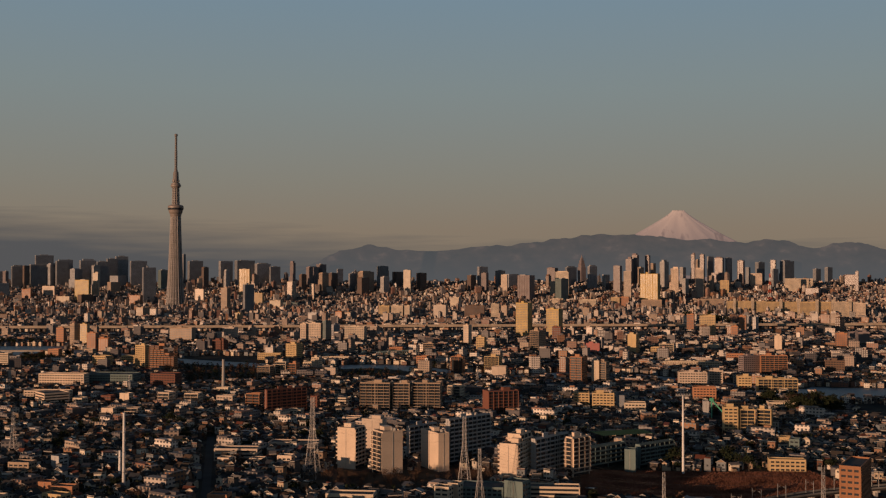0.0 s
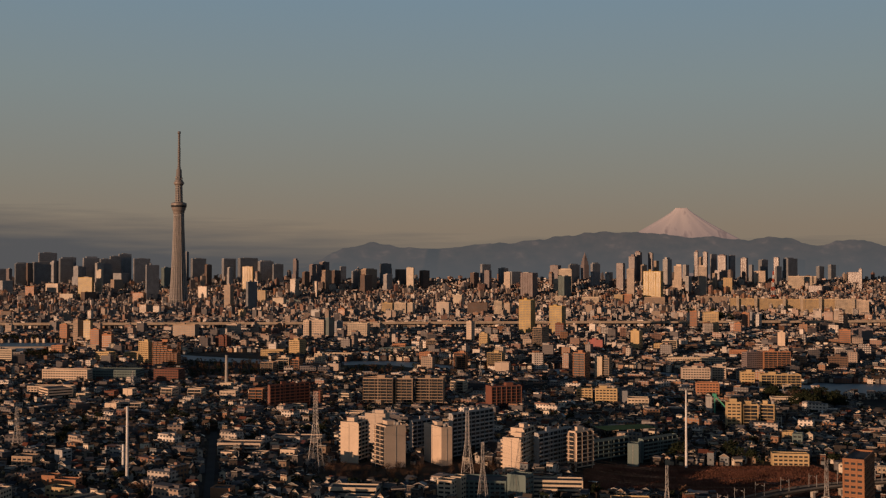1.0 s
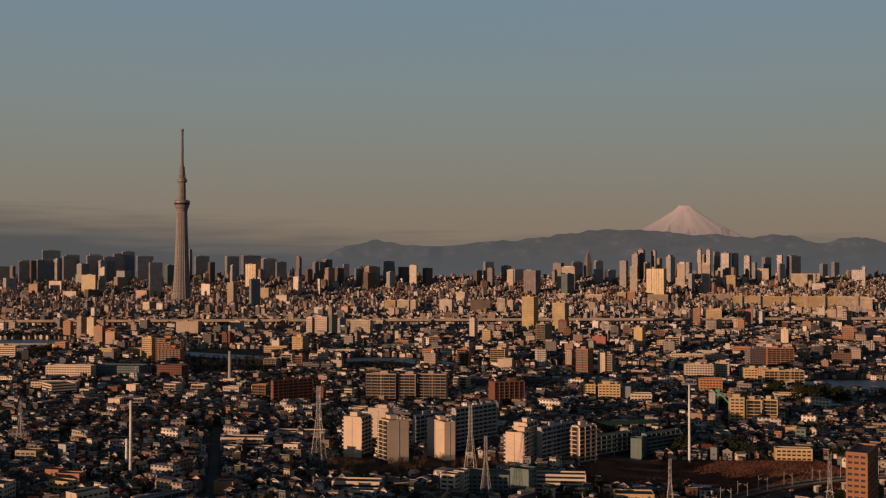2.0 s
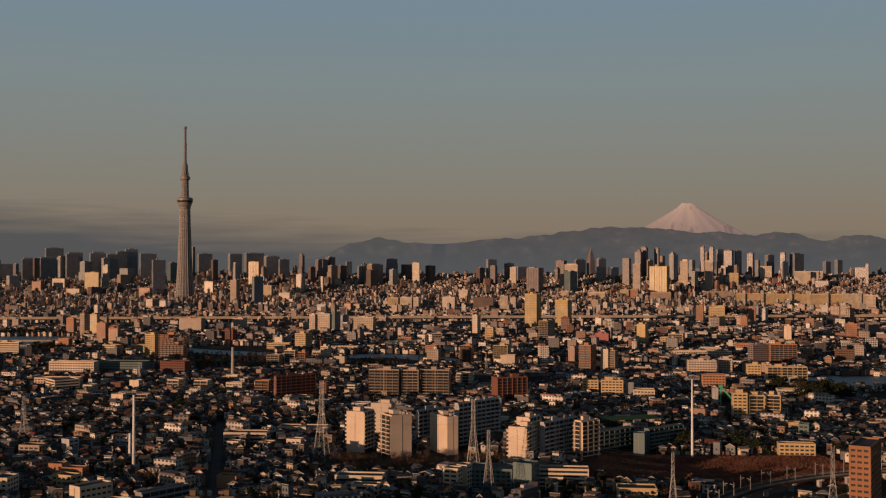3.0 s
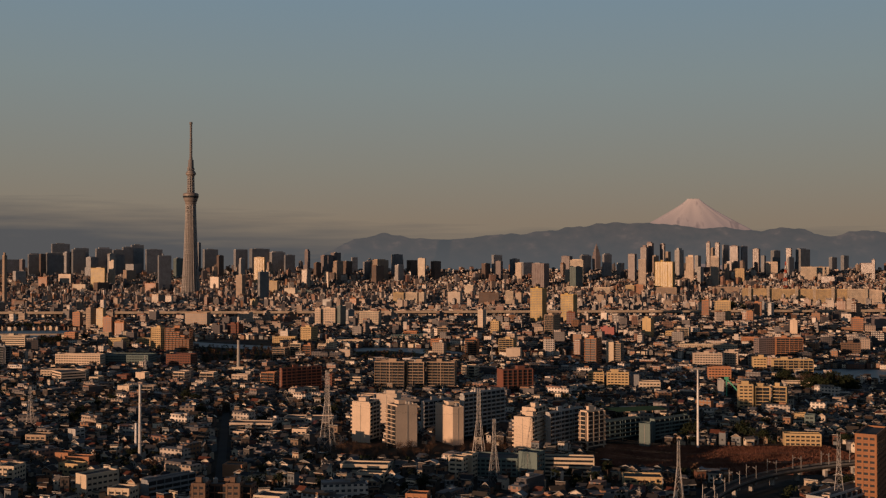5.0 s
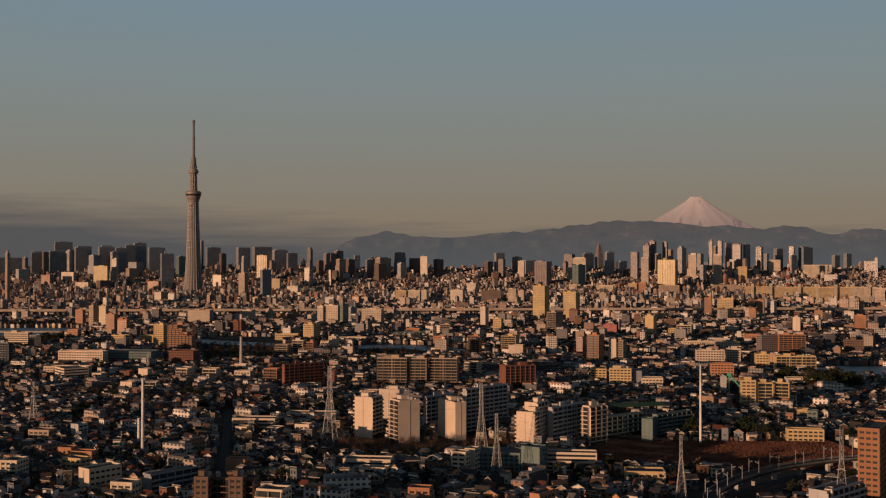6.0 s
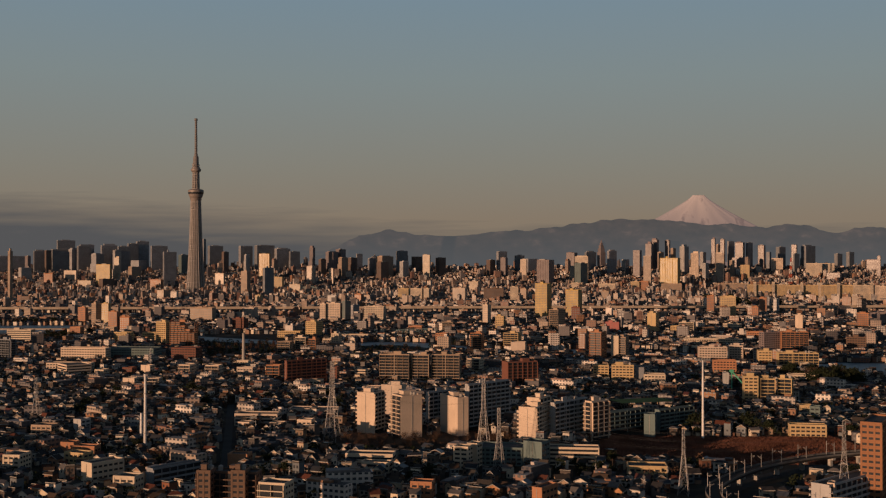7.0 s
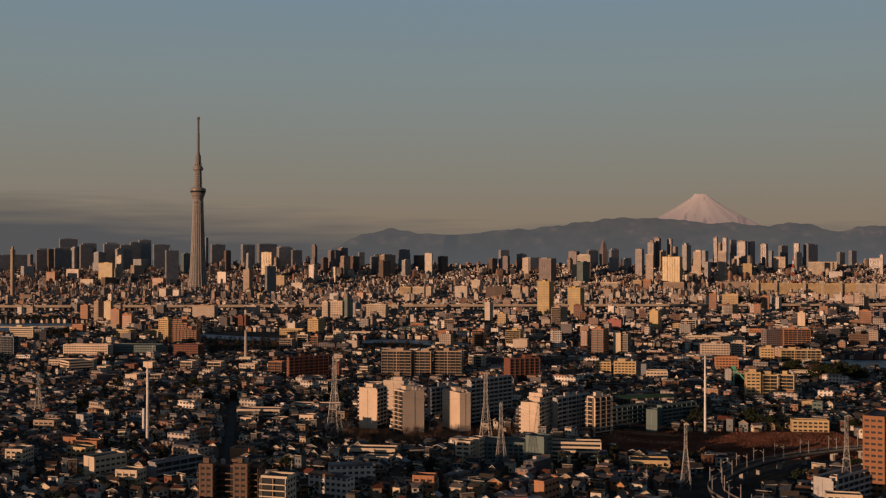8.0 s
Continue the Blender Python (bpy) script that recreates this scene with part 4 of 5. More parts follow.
building(176.7, 4487.2, 23.4, 19.3, 75.9, 32, "grid", "rose")
building(229.6, 4600.6, 14.7, 43.3, 68.3, 50, "bands", "dark")
building(113.9, 4486.4, 19.9, 33.2, 66.8, 42, "grid", "brown")
building(260.6, 4462.5, 25.4, 11.2, 73.0, 18, "grid", "white")
building(275.1, 4570.7, 22.0, 55.3, 58.3, 50, "bands", "slate")
building(-325.6, 4455.5, 38.3, 63.9, 85.6, 42, "grid", "tan")
building(-325.6, 4393.2, 25.6, 42.7, 73.1, 42, "grid", "brown")
building(-265.6, 4594.7, 18.4, 46.4, 88.1, 50, "bands", "dark")
building(-239.2, 4431.4, 19.7, 32.8, 69.0, 42, "grid", "grey")
building(-132.4, 4457.8, 30.2, 11.2, 92.1, 18, "plain", "cream")
building(-196.9, 4628.5, 24.4, 40.7, 59.9, 42, "grid", "brown")
building(-549.8, 4661.1, 41.2, 34.0, 75.3, 32, "grid", "rose")
building(-517.6, 4704.8, 34.0, 28.0, 83.1, 32, "grid", "rose")
building(-490.1, 4453.5, 21.0, 35.0, 81.3, 42, "grid", "tan")
building(-574.2, 4452.5, 16.1, 26.8, 74.6, 42, "grid", "brown")
building(-458.6, 4519.5, 20.1, 33.5, 70.7, 42, "grid", "brown")
building(-447.6, 4662.4, 7.5, 28.3, 67.9, 50, "bands", "slate")
building(-626.6, 4590.4, 18.4, 15.2, 102.9, 32, "grid", "rose")
building(-943.0, 4656.5, 18.7, 56.5, 102.2, 50, "bands", "slate")
building(-866.4, 4620.6, 22.3, 84.1, 108.6, 50, "bands", "dark")
building(-789.1, 4658.3, 22.5, 65.9, 90.0, 50, "bands", "slate")
building(-725.6, 4622.2, 11.1, 46.7, 82.2, 50, "bands", "dark")
building(-1066.8, 4618.2, 18.6, 62.3, 106.6, 50, "bands", "dark")
building(-993.9, 4555.6, 15.2, 25.3, 88.8, 42, "grid", "brown")
building(-893.2, 4514.3, 12.6, 20.9, 83.2, 42, "plain", "grey")
building(-1106.6, 4675.1, 11.2, 14.5, 129.4, 30, "grid", "dark")
building(-1170.4, 4553.5, 21.5, 35.9, 77.3, 42, "bands", "teal")
building(-1312.6, 4615.3, 11.1, 71.6, 106.9, 50, "bands", "slate")
building(-1398.4, 4694.4, 11.3, 53.9, 118.0, 50, "bands", "slate")
building(-1421.7, 4650.8, 15.0, 44.0, 112.5, 50, "bands", "dark")
building(-1441.9, 4580.7, 12.9, 47.9, 108.9, 50, "bands", "dark")
building(-1523.8, 4612.7, 13.0, 67.0, 109.7, 50, "bands", "slate")
building(-1448.6, 4550.2, 17.7, 29.5, 96.6, 42, "grid", "grey")
building(-1614.5, 4691.8, 7.6, 31.7, 103.7, 50, "bands", "slate")
building(-1622.8, 4611.6, 18.6, 53.0, 107.4, 50, "bands", "dark")
building(-1651.4, 4611.2, 26.3, 50.8, 93.2, 25, "grid", "slate")
building(-1762.2, 4748.2, 11.5, 77.0, 119.2, 50, "bands", "slate")
building(-1719.1, 4577.4, 24.0, 82.0, 97.6, 50, "bands", "dark")
building(-1736.1, 4546.8, 13.9, 23.2, 97.1, 42, "grid", "brown")
building(-1797.2, 4576.5, 12.9, 51.0, 90.6, 50, "bands", "dark")
building(-1802.0, 4517.3, 18.2, 15.0, 78.1, 32, "grid", "rose")
building(-1527.6, 4549.3, 26.0, 44.6, 82.6, 25, "grid", "slate")
building(-1357.8, 4581.7, 40.3, 55.4, 49.6, 20, "grid", "slate")
building(-92.8, 4510.3, 22.5, 37.5, 72.2, 42, "bands", "brown")
building(-381.5, 4506.9, 10.9, 33.4, 70.4, 50, "bands", "slate")
building(-1971.4, 4574.4, 55.3, 139.2, 69.6, 50, "bands", "slate")
building(1739.9, 4618.6, 46.1, 38.0, 49.3, 32, "grid", "rose")

# ---- masts, pylons, chimneys ----
def pylon(x, y, h, turn=20):
    ob = thing("transmission_pylon", x, y, radians(turn + 52), "grey steel lattice power pylon with three pairs of arms", "pylon", "power pylons")
    foot, top, waist = h * 0.085, h * 0.017, 0.62 * h

    def half(z):
        return foot + (h * 0.022 - foot) * z / waist if z < waist else h * 0.022 + (top - h * 0.022) * (z - waist) / (h - waist)
    r = 0.09 + h * 0.0010
    leg = Build()
    leg.tube((foot, foot, -1), (h * 0.022, h * 0.022, waist), r).tube((h * 0.022, h * 0.022, waist), (top, top, h), r * 0.8)
    me = leg.mesh("leg", M_STEEL)
    for k in range(4):
        part("leg", me, ob, rz=math.pi / 2 * k)
    zs = [0.0]
    while zs[-1] < h * 0.97:
        zs.append(min(h, zs[-1] + max(2.2, half(zs[-1]) * 2.1)))
    side = Build()
    for a, b in zip(zs, zs[1:]):
        p, q = half(a), half(b)
        side.tube((-p, -p, a), (q, -q, b), r * 0.45, sides=3).tube((p, -p, a), (-q, -q, b), r * 0.45, sides=3).tube((-q, -q, b), (q, -q, b), r * 0.45, sides=3)
    me = side.mesh("lattice_face", M_STEEL)
    for k in range(4):
        part("lattice_face", me, ob, rz=math.pi / 2 * k)
    for k in range(3):
        z = h * (0.68 + 0.11 * k)
        s = h * (0.08 - 0.008 * k)
        for d in (-1, 1):
            arm = Build()
            for o in (-1, 1):
                arm.tube((d * half(z), o * half(z), z), (d * s, 0, z + 0.3), r * 0.7, sides=3).tube((d * half(z), o * half(z), z + h * 0.04), (d * s, 0, z + 0.3), r * 0.6, sides=3)
            arm = part("cross_arm", arm.mesh("cross_arm", M_STEEL), ob)
            part("insulator", Build().tube((d * s, 0, z), (d * s, 0, z - 1.8), 0.16, sides=6).mesh("insulator", M_CONC), arm)
    take(x, y, 0, -foot, foot, -foot, foot, 0)
    return ob


def chimney(x, y, h, r, tone_mat, label):
    ob = thing("chimney", x, y, 0, label, "chimney")
    part("shaft", Build().lathe([(r * 1.25, -1), (r * 1.2, 0.05 * h), (r, 0.5 * h), (r * 0.85, h - 1), (r * 0.95, h - 0.8), (r * 0.95, h), (r * 0.6, h)], 14).mesh("shaft", tone_mat, smooth=False), ob)
    for k in range(1, 4):
        z = h * k / 4
        part("platform", Build().lathe([(r * 0.9, z), (r * 1.35, z), (r * 1.35, z + 0.4), (r * 0.9, z + 0.5)], 14).mesh("platform", M_STEEL), ob, "steel ring platform")
    take(x, y, 0, -r, r, -r, r, 1)
    return ob


def floodlight_mast(x, y, h):
    ob = thing("floodlight_mast", x, y, radians(8), "slender pale steel mast with a crossbar of lamps on top", "mast")
    part("pole", Build().lathe([(1.0, -1), (0.9, h * 0.3), (0.6, h)], 10).mesh("pole", M_WHITEPAINT), ob)
    part("crossbar", Build().box(-5.5, 5.5, -0.35, 0.35, h - 0.6, h + 0.2).mesh("crossbar", M_STEEL), ob)
    lampm = Build().box(-0.55, 0.55, -0.7, -0.3, -0.5, 0.6).mesh("lamp_head", M_STEEL)
    for k in range(6):
        part("lamp_head", lampm, ob, at=(-5 + 2 * k, 0, h + 0.6))
    return ob


def power_line(a, b, sag):
    """Two bundles of cable from pylon to pylon."""
    c = Build()
    for off in (-4.5, 4.5):
        for frac in (0.70, 0.81, 0.92):
            last = None
            for k in range(13):
                t = k / 12
                p = (a[0] + (b[0] - a[0]) * t + off, a[1] + (b[1] - a[1]) * t, frac * (a[2] + (b[2] - a[2]) * t) - sag * 4 * t * (1 - t))
                if last:
                    c.tube(last, p, 0.03, sides=3)
                last = p
    return tagged(new("power_cable", c.mesh("power_cable", M_CABLE)), "thin dark sagging power cables between pylons", "cable")


pylon(-94.3, 794.6, 58.2)
pylon(14.4, 739.4, 51.8)
pylon(22.6, 676.7, 40.4)
pylon(-343.9, 879.9, 36.4)
pylon(203.2, 588.1, 45.8)
pylon(124.0, 617.7, 36.8)
pylon(44.6, 1423.4, 24.9)
pylon(-373.4, 1308.1, 24.3)
power_line((-343.9, 879.9, 36.4), (-94.3, 794.6, 58.2), 7)
power_line((-94.3, 794.6, 58.2), (14.4, 739.4, 51.8), 7)
power_line((14.4, 739.4, 51.8), (124.0, 617.7, 36.8), 7)
power_line((22.6, 676.7, 40.4), (203.2, 588.1, 45.8), 7)
chimney(-215.5, 742.7, 53.8, 0.95, M_WHITEPAINT, "tall slender white chimney among houses")
chimney(-232.9, 792.9, 20.1, 1.0, M_WHITEPAINT, "short white chimney beside a taller one")
chimney(-269.6, 1348.6, 39.7, 1.9, M_CONC, "tapering concrete chimney of a small works")
chimney(-564.7, 1431.3, 18.5, 2.0, M_CONC, "pale concrete chimney of a small works")
floodlight_mast(176.8, 809.7, 57.8)


def crane(x, y, h):
    ob = thing("crane", x, y, radians(5), "green crane with a long slanting jib on a building site", "crane")
    part("tower", Build().box(-0.5, 0.5, -0.5, 0.5, -1, h * 0.98).mesh("tower", M_GREENPAINT), ob)
    part("jib", Build().tube((0, 0, h), (16, 0, h * 0.1), 0.9, 0.7).mesh("jib", M_GREENPAINT), ob)
    part("cab", Build().box(-1.8, 1.6, -1.4, 1.4, h * 0.95, h * 0.95 + 2.6).mesh("cab", M_GREENPAINT), ob)


crane(269.5, 1103.1, 19.5)
take(274.0, 1090.0, 0, -10, 16, -42, 12)


def red_white_mast(x, y, h):
    ob = thing("radio_mast", x, y, 0, "red and white banded lattice radio mast", "mast")
    n_b = 7
    for k in range(n_b):
        z0, z1 = h * k / n_b, h * (k + 1) / n_b
        r0, r1 = 10 - 8.5 * k / n_b, 10 - 8.5 * (k + 1) / n_b
        mt = M_WHITEPAINT if k % 2 else M_REDPAINT
        for c in range(4):
            p, q = math.pi / 2 * c, math.pi / 2 * (c + 1)
            for name, a, e, r in (("mast_leg", p, p, 0.9), ("mast_brace", p, q, 0.7), ("mast_brace", q, p, 0.7)):
                bar = Build().tube((r0 * math.cos(a), r0 * math.sin(a), z0), (r1 * math.cos(e), r1 * math.sin(e), z1), r)
                part(name, bar.mesh(name, mt), ob)


red_white_mast(1278.7, 4287.3, 107.8)


def spire_tower(x, y, h):
    ob = thing("spire_tower", x, y, radians(30), "dusky tower that steps back to a pointed spire", "tower")
    w = 13.0
    for k, (a, b, s) in enumerate(((-0.1, 0.55, 1.0), (0.55, 0.68, 0.8), (0.68, 0.79, 0.6), (0.79, 0.88, 0.4))):
        part("tier", Build().box(-w * s, w * s, -w * s, w * s, h * a, h * b).mesh("tier", wall_mat("rose", True)), ob)
    part("spire", Build().tube((0, 0, h * 0.88), (0, 0, h), 3.6, 0.4, 8).mesh("spire", wall_mat("rose", False)), ob)
    take(x, y, 0, -w, w, -w, w)


spire_tower(603.2, 4767.5, 122.8)


def truss_bridge(x, y, rz, length, high):
    ob = thing("truss_bridge", x, y, rz, "grey-green steel truss bridge over the river", "bridge")
    part("deck", Build().box(0, length, -4, 4, 4.2, 5.2).mesh("deck", M_CONC), ob)
    n_t = max(4, int(length / 9))
    step = length / n_t
    for side in (-4.2, 4.2):
        t = Build()
        t.box(step * 0.5, length - step * 0.5, side - 0.3, side + 0.3, 5 + high, 5.7 + high)
        for k in range(n_t):
            t.tube((k * step, side, 5), ((k + 0.5) * step, side, 5.3 + high), 0.3).tube(((k + 0.5) * step, side, 5.3 + high), ((k + 1) * step, side, 5), 0.3)
        part("truss", t.mesh("truss", M_BRIDGE), ob)
    for k in range(3):
        part("pier", Build().box(-1.2, 1.2, -3.5, 3.5, -1, 4.2).mesh("pier", M_CONC), ob, at=(1.5 + (length - 3) * k / 2, 0, 0))
    take(x, y, rz, 0, length, -6, 6)


truss_bridge(-112.8, 1836.9, 0.502, 81.2, 7)


# ---- expressway and railway ----
def viaduct(name, pts, z, wide, barrier, step, mat, label, ahead=0.0, masts=0):
    """A raised deck on piers along a line of points."""
    _, fine = strip(name + "_verge", pts, wide + 4, 0.05, M_ASPHALT, "dark paved strip under the raised deck", "road")
    ob = thing(name, fine[0].x, fine[0].y, 0, label, "viaduct")
    o = Vector((fine[0].x, fine[0].y, 0))
    side = []
    for k, p in enumerate(fine):
        w = (fine[min(k + 1, len(fine) - 1)] - fine[max(k - 1, 0)]).normalized()
        side.append(Vector((-w.y, w.x, 0)))
    def sweep(u0, u1, z0, z1):
        """One unbroken bar along the line."""
        b = Build()
        v = [(*(p - o + side[k] * wide * u).xy, z + h) for k, p in enumerate(fine) for u, h in ((u0, z0), (u1, z0), (u1, z1), (u0, z1))]
        f = [(4 * k + a, 4 * k + (a + 1) % 4, 4 * k + 4 + (a + 1) % 4, 4 * k + 4 + a) for k in range(len(fine) - 1) for a in range(4)]
        return b.add(v, f + [(0, 1, 2, 3), (4 * len(fine) - 1, 4 * len(fine) - 2, 4 * len(fine) - 3, 4 * len(fine) - 4)])

    deck = part("deck", sweep(-0.5, 0.5, -1.2, 0.0).mesh("deck", mat), ob)
    for u in (-0.5, 0.5 - 0.35 / wide):
        part("barrier", sweep(u, u + 0.35 / wide, 0.002, barrier).mesh("barrier", M_RAILWALL if masts else M_ROADWALL), deck, "pale concrete side barrier")
    pier = Build().box(-1.1, 1.1, -1.1, 1.1, -1, z - 2.8).box(-wide * 0.4, wide * 0.4, -1.2, 1.2, z - 2.8, z - 1.2).mesh("pier", M_CONC)
    pole = Build().tube((0, 0, -1.5), (0, 0, 8.6), 0.19, 0.15, 6).tube((0, 0, 7.0), (2.4, 0, 7.4), 0.07, sides=4).tube((0, 0, 6.0), (2.2, 0, 7.3), 0.06, sides=4)
    pole = pole.mesh("catenary_mast", M_STEEL)
    run, every = 0.0, 0
    for k in range(1, len(fine)):
        seg = (fine[k] - fine[k - 1]).length
        ang = math.atan2(side[k].y, side[k].x)
        n_s = max(1, int(seg / 4))
        for s in range(n_s):
            p = fine[k - 1].lerp(fine[k], s / n_s)
            take(p.x, p.y, ang, -wide / 2, wide / 2, -3, 3, 16 if masts else 3, ahead)
        run += seg
        if run > step:
            run = 0
            q = fine[k] - o
            part("pier", pier, ob, at=(q.x, q.y, 0), rz=ang)
            if masts:
                for d in (-1, 1):
                    w = side[k] * d * (wide / 2 - 0.8)
                    part("catenary_mast", pole, deck, at=(q.x + w.x, q.y + w.y, z), rz=ang + (math.pi if d > 0 else 0))
    return ob


viaduct("expressway", [(-1495, 2602), (-825, 2628), (-148, 2676), (479, 2718), (1560, 2789)], 10.5, 22, 3.6, 38, M_ROADWALL, "long raised concrete expressway across the town", ahead=120)
viaduct("river_bridge", [(-1001, 1918), (-849, 1934), (-748, 1935), (-673, 1951)], 6, 9, 1.2, 30, M_CONC, "low road bridge on piers over the river")
viaduct("railway_viaduct", [(332, 741), (256, 714), (225, 699), (193, 677), (167, 650), (148, 623), (137, 601), (133, 578), (136, 555), (143, 529)], 7.0, 8, 1.1, 22, M_BALLAST, "curved raised railway with catenary masts", masts=1)
for line, w in ((river_fine, 68), (basin_fine, 240), (reach_fine, 145), (field_fine, 110), (verge_fine, 76)):
    for p, q in zip(line, line[1:]):
        for s in range(14):
            c = p.lerp(q, s / 14)
            take(c.x, c.y, math.atan2(q.y - p.y, q.x - p.x), -4, 4, -w / 2, w / 2, 0)
# open banks on the near side of the river, and one dark street that runs away between the houses
for line in (basin_fine, reach_fine):
    for p, q in zip(line, line[1:]):
        for s in range(14):
            c = p.lerp(q, s / 14)
            take(c.x, c.y - 185, 0, -5, 5, -75, 75, 0)
# dark open ground and wooded banks along the bend of the river
for yy in range(1430, 1900, 9):
    take(-0.2 * yy, yy, 0, -0.036 * yy, 0.036 * yy, -4, 4, 0)
for yy in range(1480, 1700, 9):
    take(-0.062 * yy, yy, 0, -0.03 * yy, 0.03 * yy, -4, 4, 0)
street, street_fine = strip("street", [(-135, 616), (-151, 696), (-171, 798), (-209, 988)], 6, 0.07, M_ASPHALT, "narrow dark asphalt street between houses", "street")
for p, q in zip(street_fine, street_fine[1:]):
    for s in range(10):
        c = p.lerp(q, s / 10)
        take(c.x, c.y, 0, -4, 4, -5, 5, 0)
for p, q in zip(turf_fine, turf_fine[1:]):
    take(p.x, p.y, math.atan2(q.y - p.y, q.x - p.x), -4, 8, -13, 13, 0)
take(-688, 1800, 0, -62, 62, -110, 115)        # the open bank before the wide reach
take(-956, 3919, 0, -48, 48, -48, 48)          # the foot of the great tower

# ---- trees ----
def tree_mesh(seed, h, bare):
    rnd = random.Random(seed)
    trunk, crown = Build(), Build()
    trunk.tube((0, 0, -0.5), (0, 0, h * 0.45), h * 0.03, h * 0.02, 6)
    tips = []
    for k in range(9):
        a, e = rnd.uniform(0, 6.28), rnd.uniform(0.4, 1.2)
        base = Vector((0, 0, h * rnd.uniform(0.25, 0.45)))
        tip = base + Vector((math.cos(a) * math.cos(e), math.sin(a) * math.cos(e), math.sin(e))) * h * rnd.uniform(0.3, 0.5)
        trunk.tube(base, tip, h * 0.014, h * 0.004, 4)
        tips.append(tip)
        for q in range(5 if bare else 2):
            t2 = tip + Vector((rnd.gauss(0, 1), rnd.gauss(0, 1), abs(rnd.gauss(0.6, 0.8)))).normalized() * h * 0.2
            (crown if bare else trunk).tube(base.lerp(tip, rnd.uniform(0.4, 1)), t2, h * 0.006, h * 0.002, 3)
            tips.append(t2)
    for k in range(260 if not bare else 90):
        c = rnd.choice(tips) + Vector((rnd.gauss(0, 1), rnd.gauss(0, 1), rnd.gauss(0, 0.8))) * h * 0.08
        s = h * (rnd.uniform(0.04, 0.085) if not bare else rnd.uniform(0.012, 0.03))
        nrm = Vector((rnd.gauss(0, 1), rnd.gauss(0, 1), rnd.gauss(0, 1))).normalized()
        p = nrm.orthogonal().normalized() * s
        q = nrm.cross(p)
        crown.add([c + p, c + q * 0.8, c - p, c - q * 0.9, c + nrm * s * 0.6], [(0, 1, 4), (1, 2, 4), (2, 3, 4), (3, 0, 4)])
    return trunk.mesh("trunk", M_BARK), crown.mesh("crown", M_TWIG if bare else M_LEAF)


TREES = []
for k in range(6):
    bare = k % 3 == 2
    t, c = tree_mesh(40 + k, 9 + 1.2 * k, bare)
    TREES.append((t, c, "bare brown winter tree with fine twigs" if bare else "dark evergreen tree with an uneven crown"))


def grove(count, x0, x1, y0, y1, seed, group, scale=1.0, anywhere=False, bare=False):
    rnd = random.Random(seed)
    for _ in range(count):
        x, y = rnd.uniform(x0, x1), rnd.uniform(y0, y1)
        i, j = int((x - GX0) / CELL), int((y - GY0) / CELL)
        if TAKEN[i, j] and not anywhere:
            continue
        t, c, label = rnd.choice(TREES[2::3] if bare else TREES)
        ob = thing("tree", x, y, rnd.uniform(0, 6.28), label, "tree", group)
        s = rnd.uniform(0.7, 1.2) * scale
        ob.scale = (s, s, s)
        part("trunk", t, ob)
        part("crown", c, ob)
        take(x, y, 0, -1, 1, -1, 1, 0)


grove(75, -84, 36, 746, 799, 1, "trees below the flats", 0.62, True, True)
grove(35, 105, 180, 809, 880, 2, "trees by the field", 1.0)
grove(60, 357, 415, 1126, 1223, 3, "trees by the river", 1.1, True)
grove(30, -712, -633, 1793, 1894, 4, "trees by the river", 0.9, True)
grove(26, -936, -763, 2159, 2203, 14, "trees by the river", 0.9, True)
grove(45, -269, -9, 644, 763, 5, "trees among the houses", 0.7)
grove(40, -2, 231, 647, 766, 6, "trees among the houses", 0.7)
grove(40, -377, -13, 903, 1131, 7, "trees among the houses", 0.8)
grove(25, 164, 290, 814, 910, 8, "trees by the field", 0.9)
grove(20, 693, 801, 2629, 3261, 9, "dark park trees", 2.0)
grove(14, -162, -68, 1517, 1626, 10, "trees by the river", 1.0)


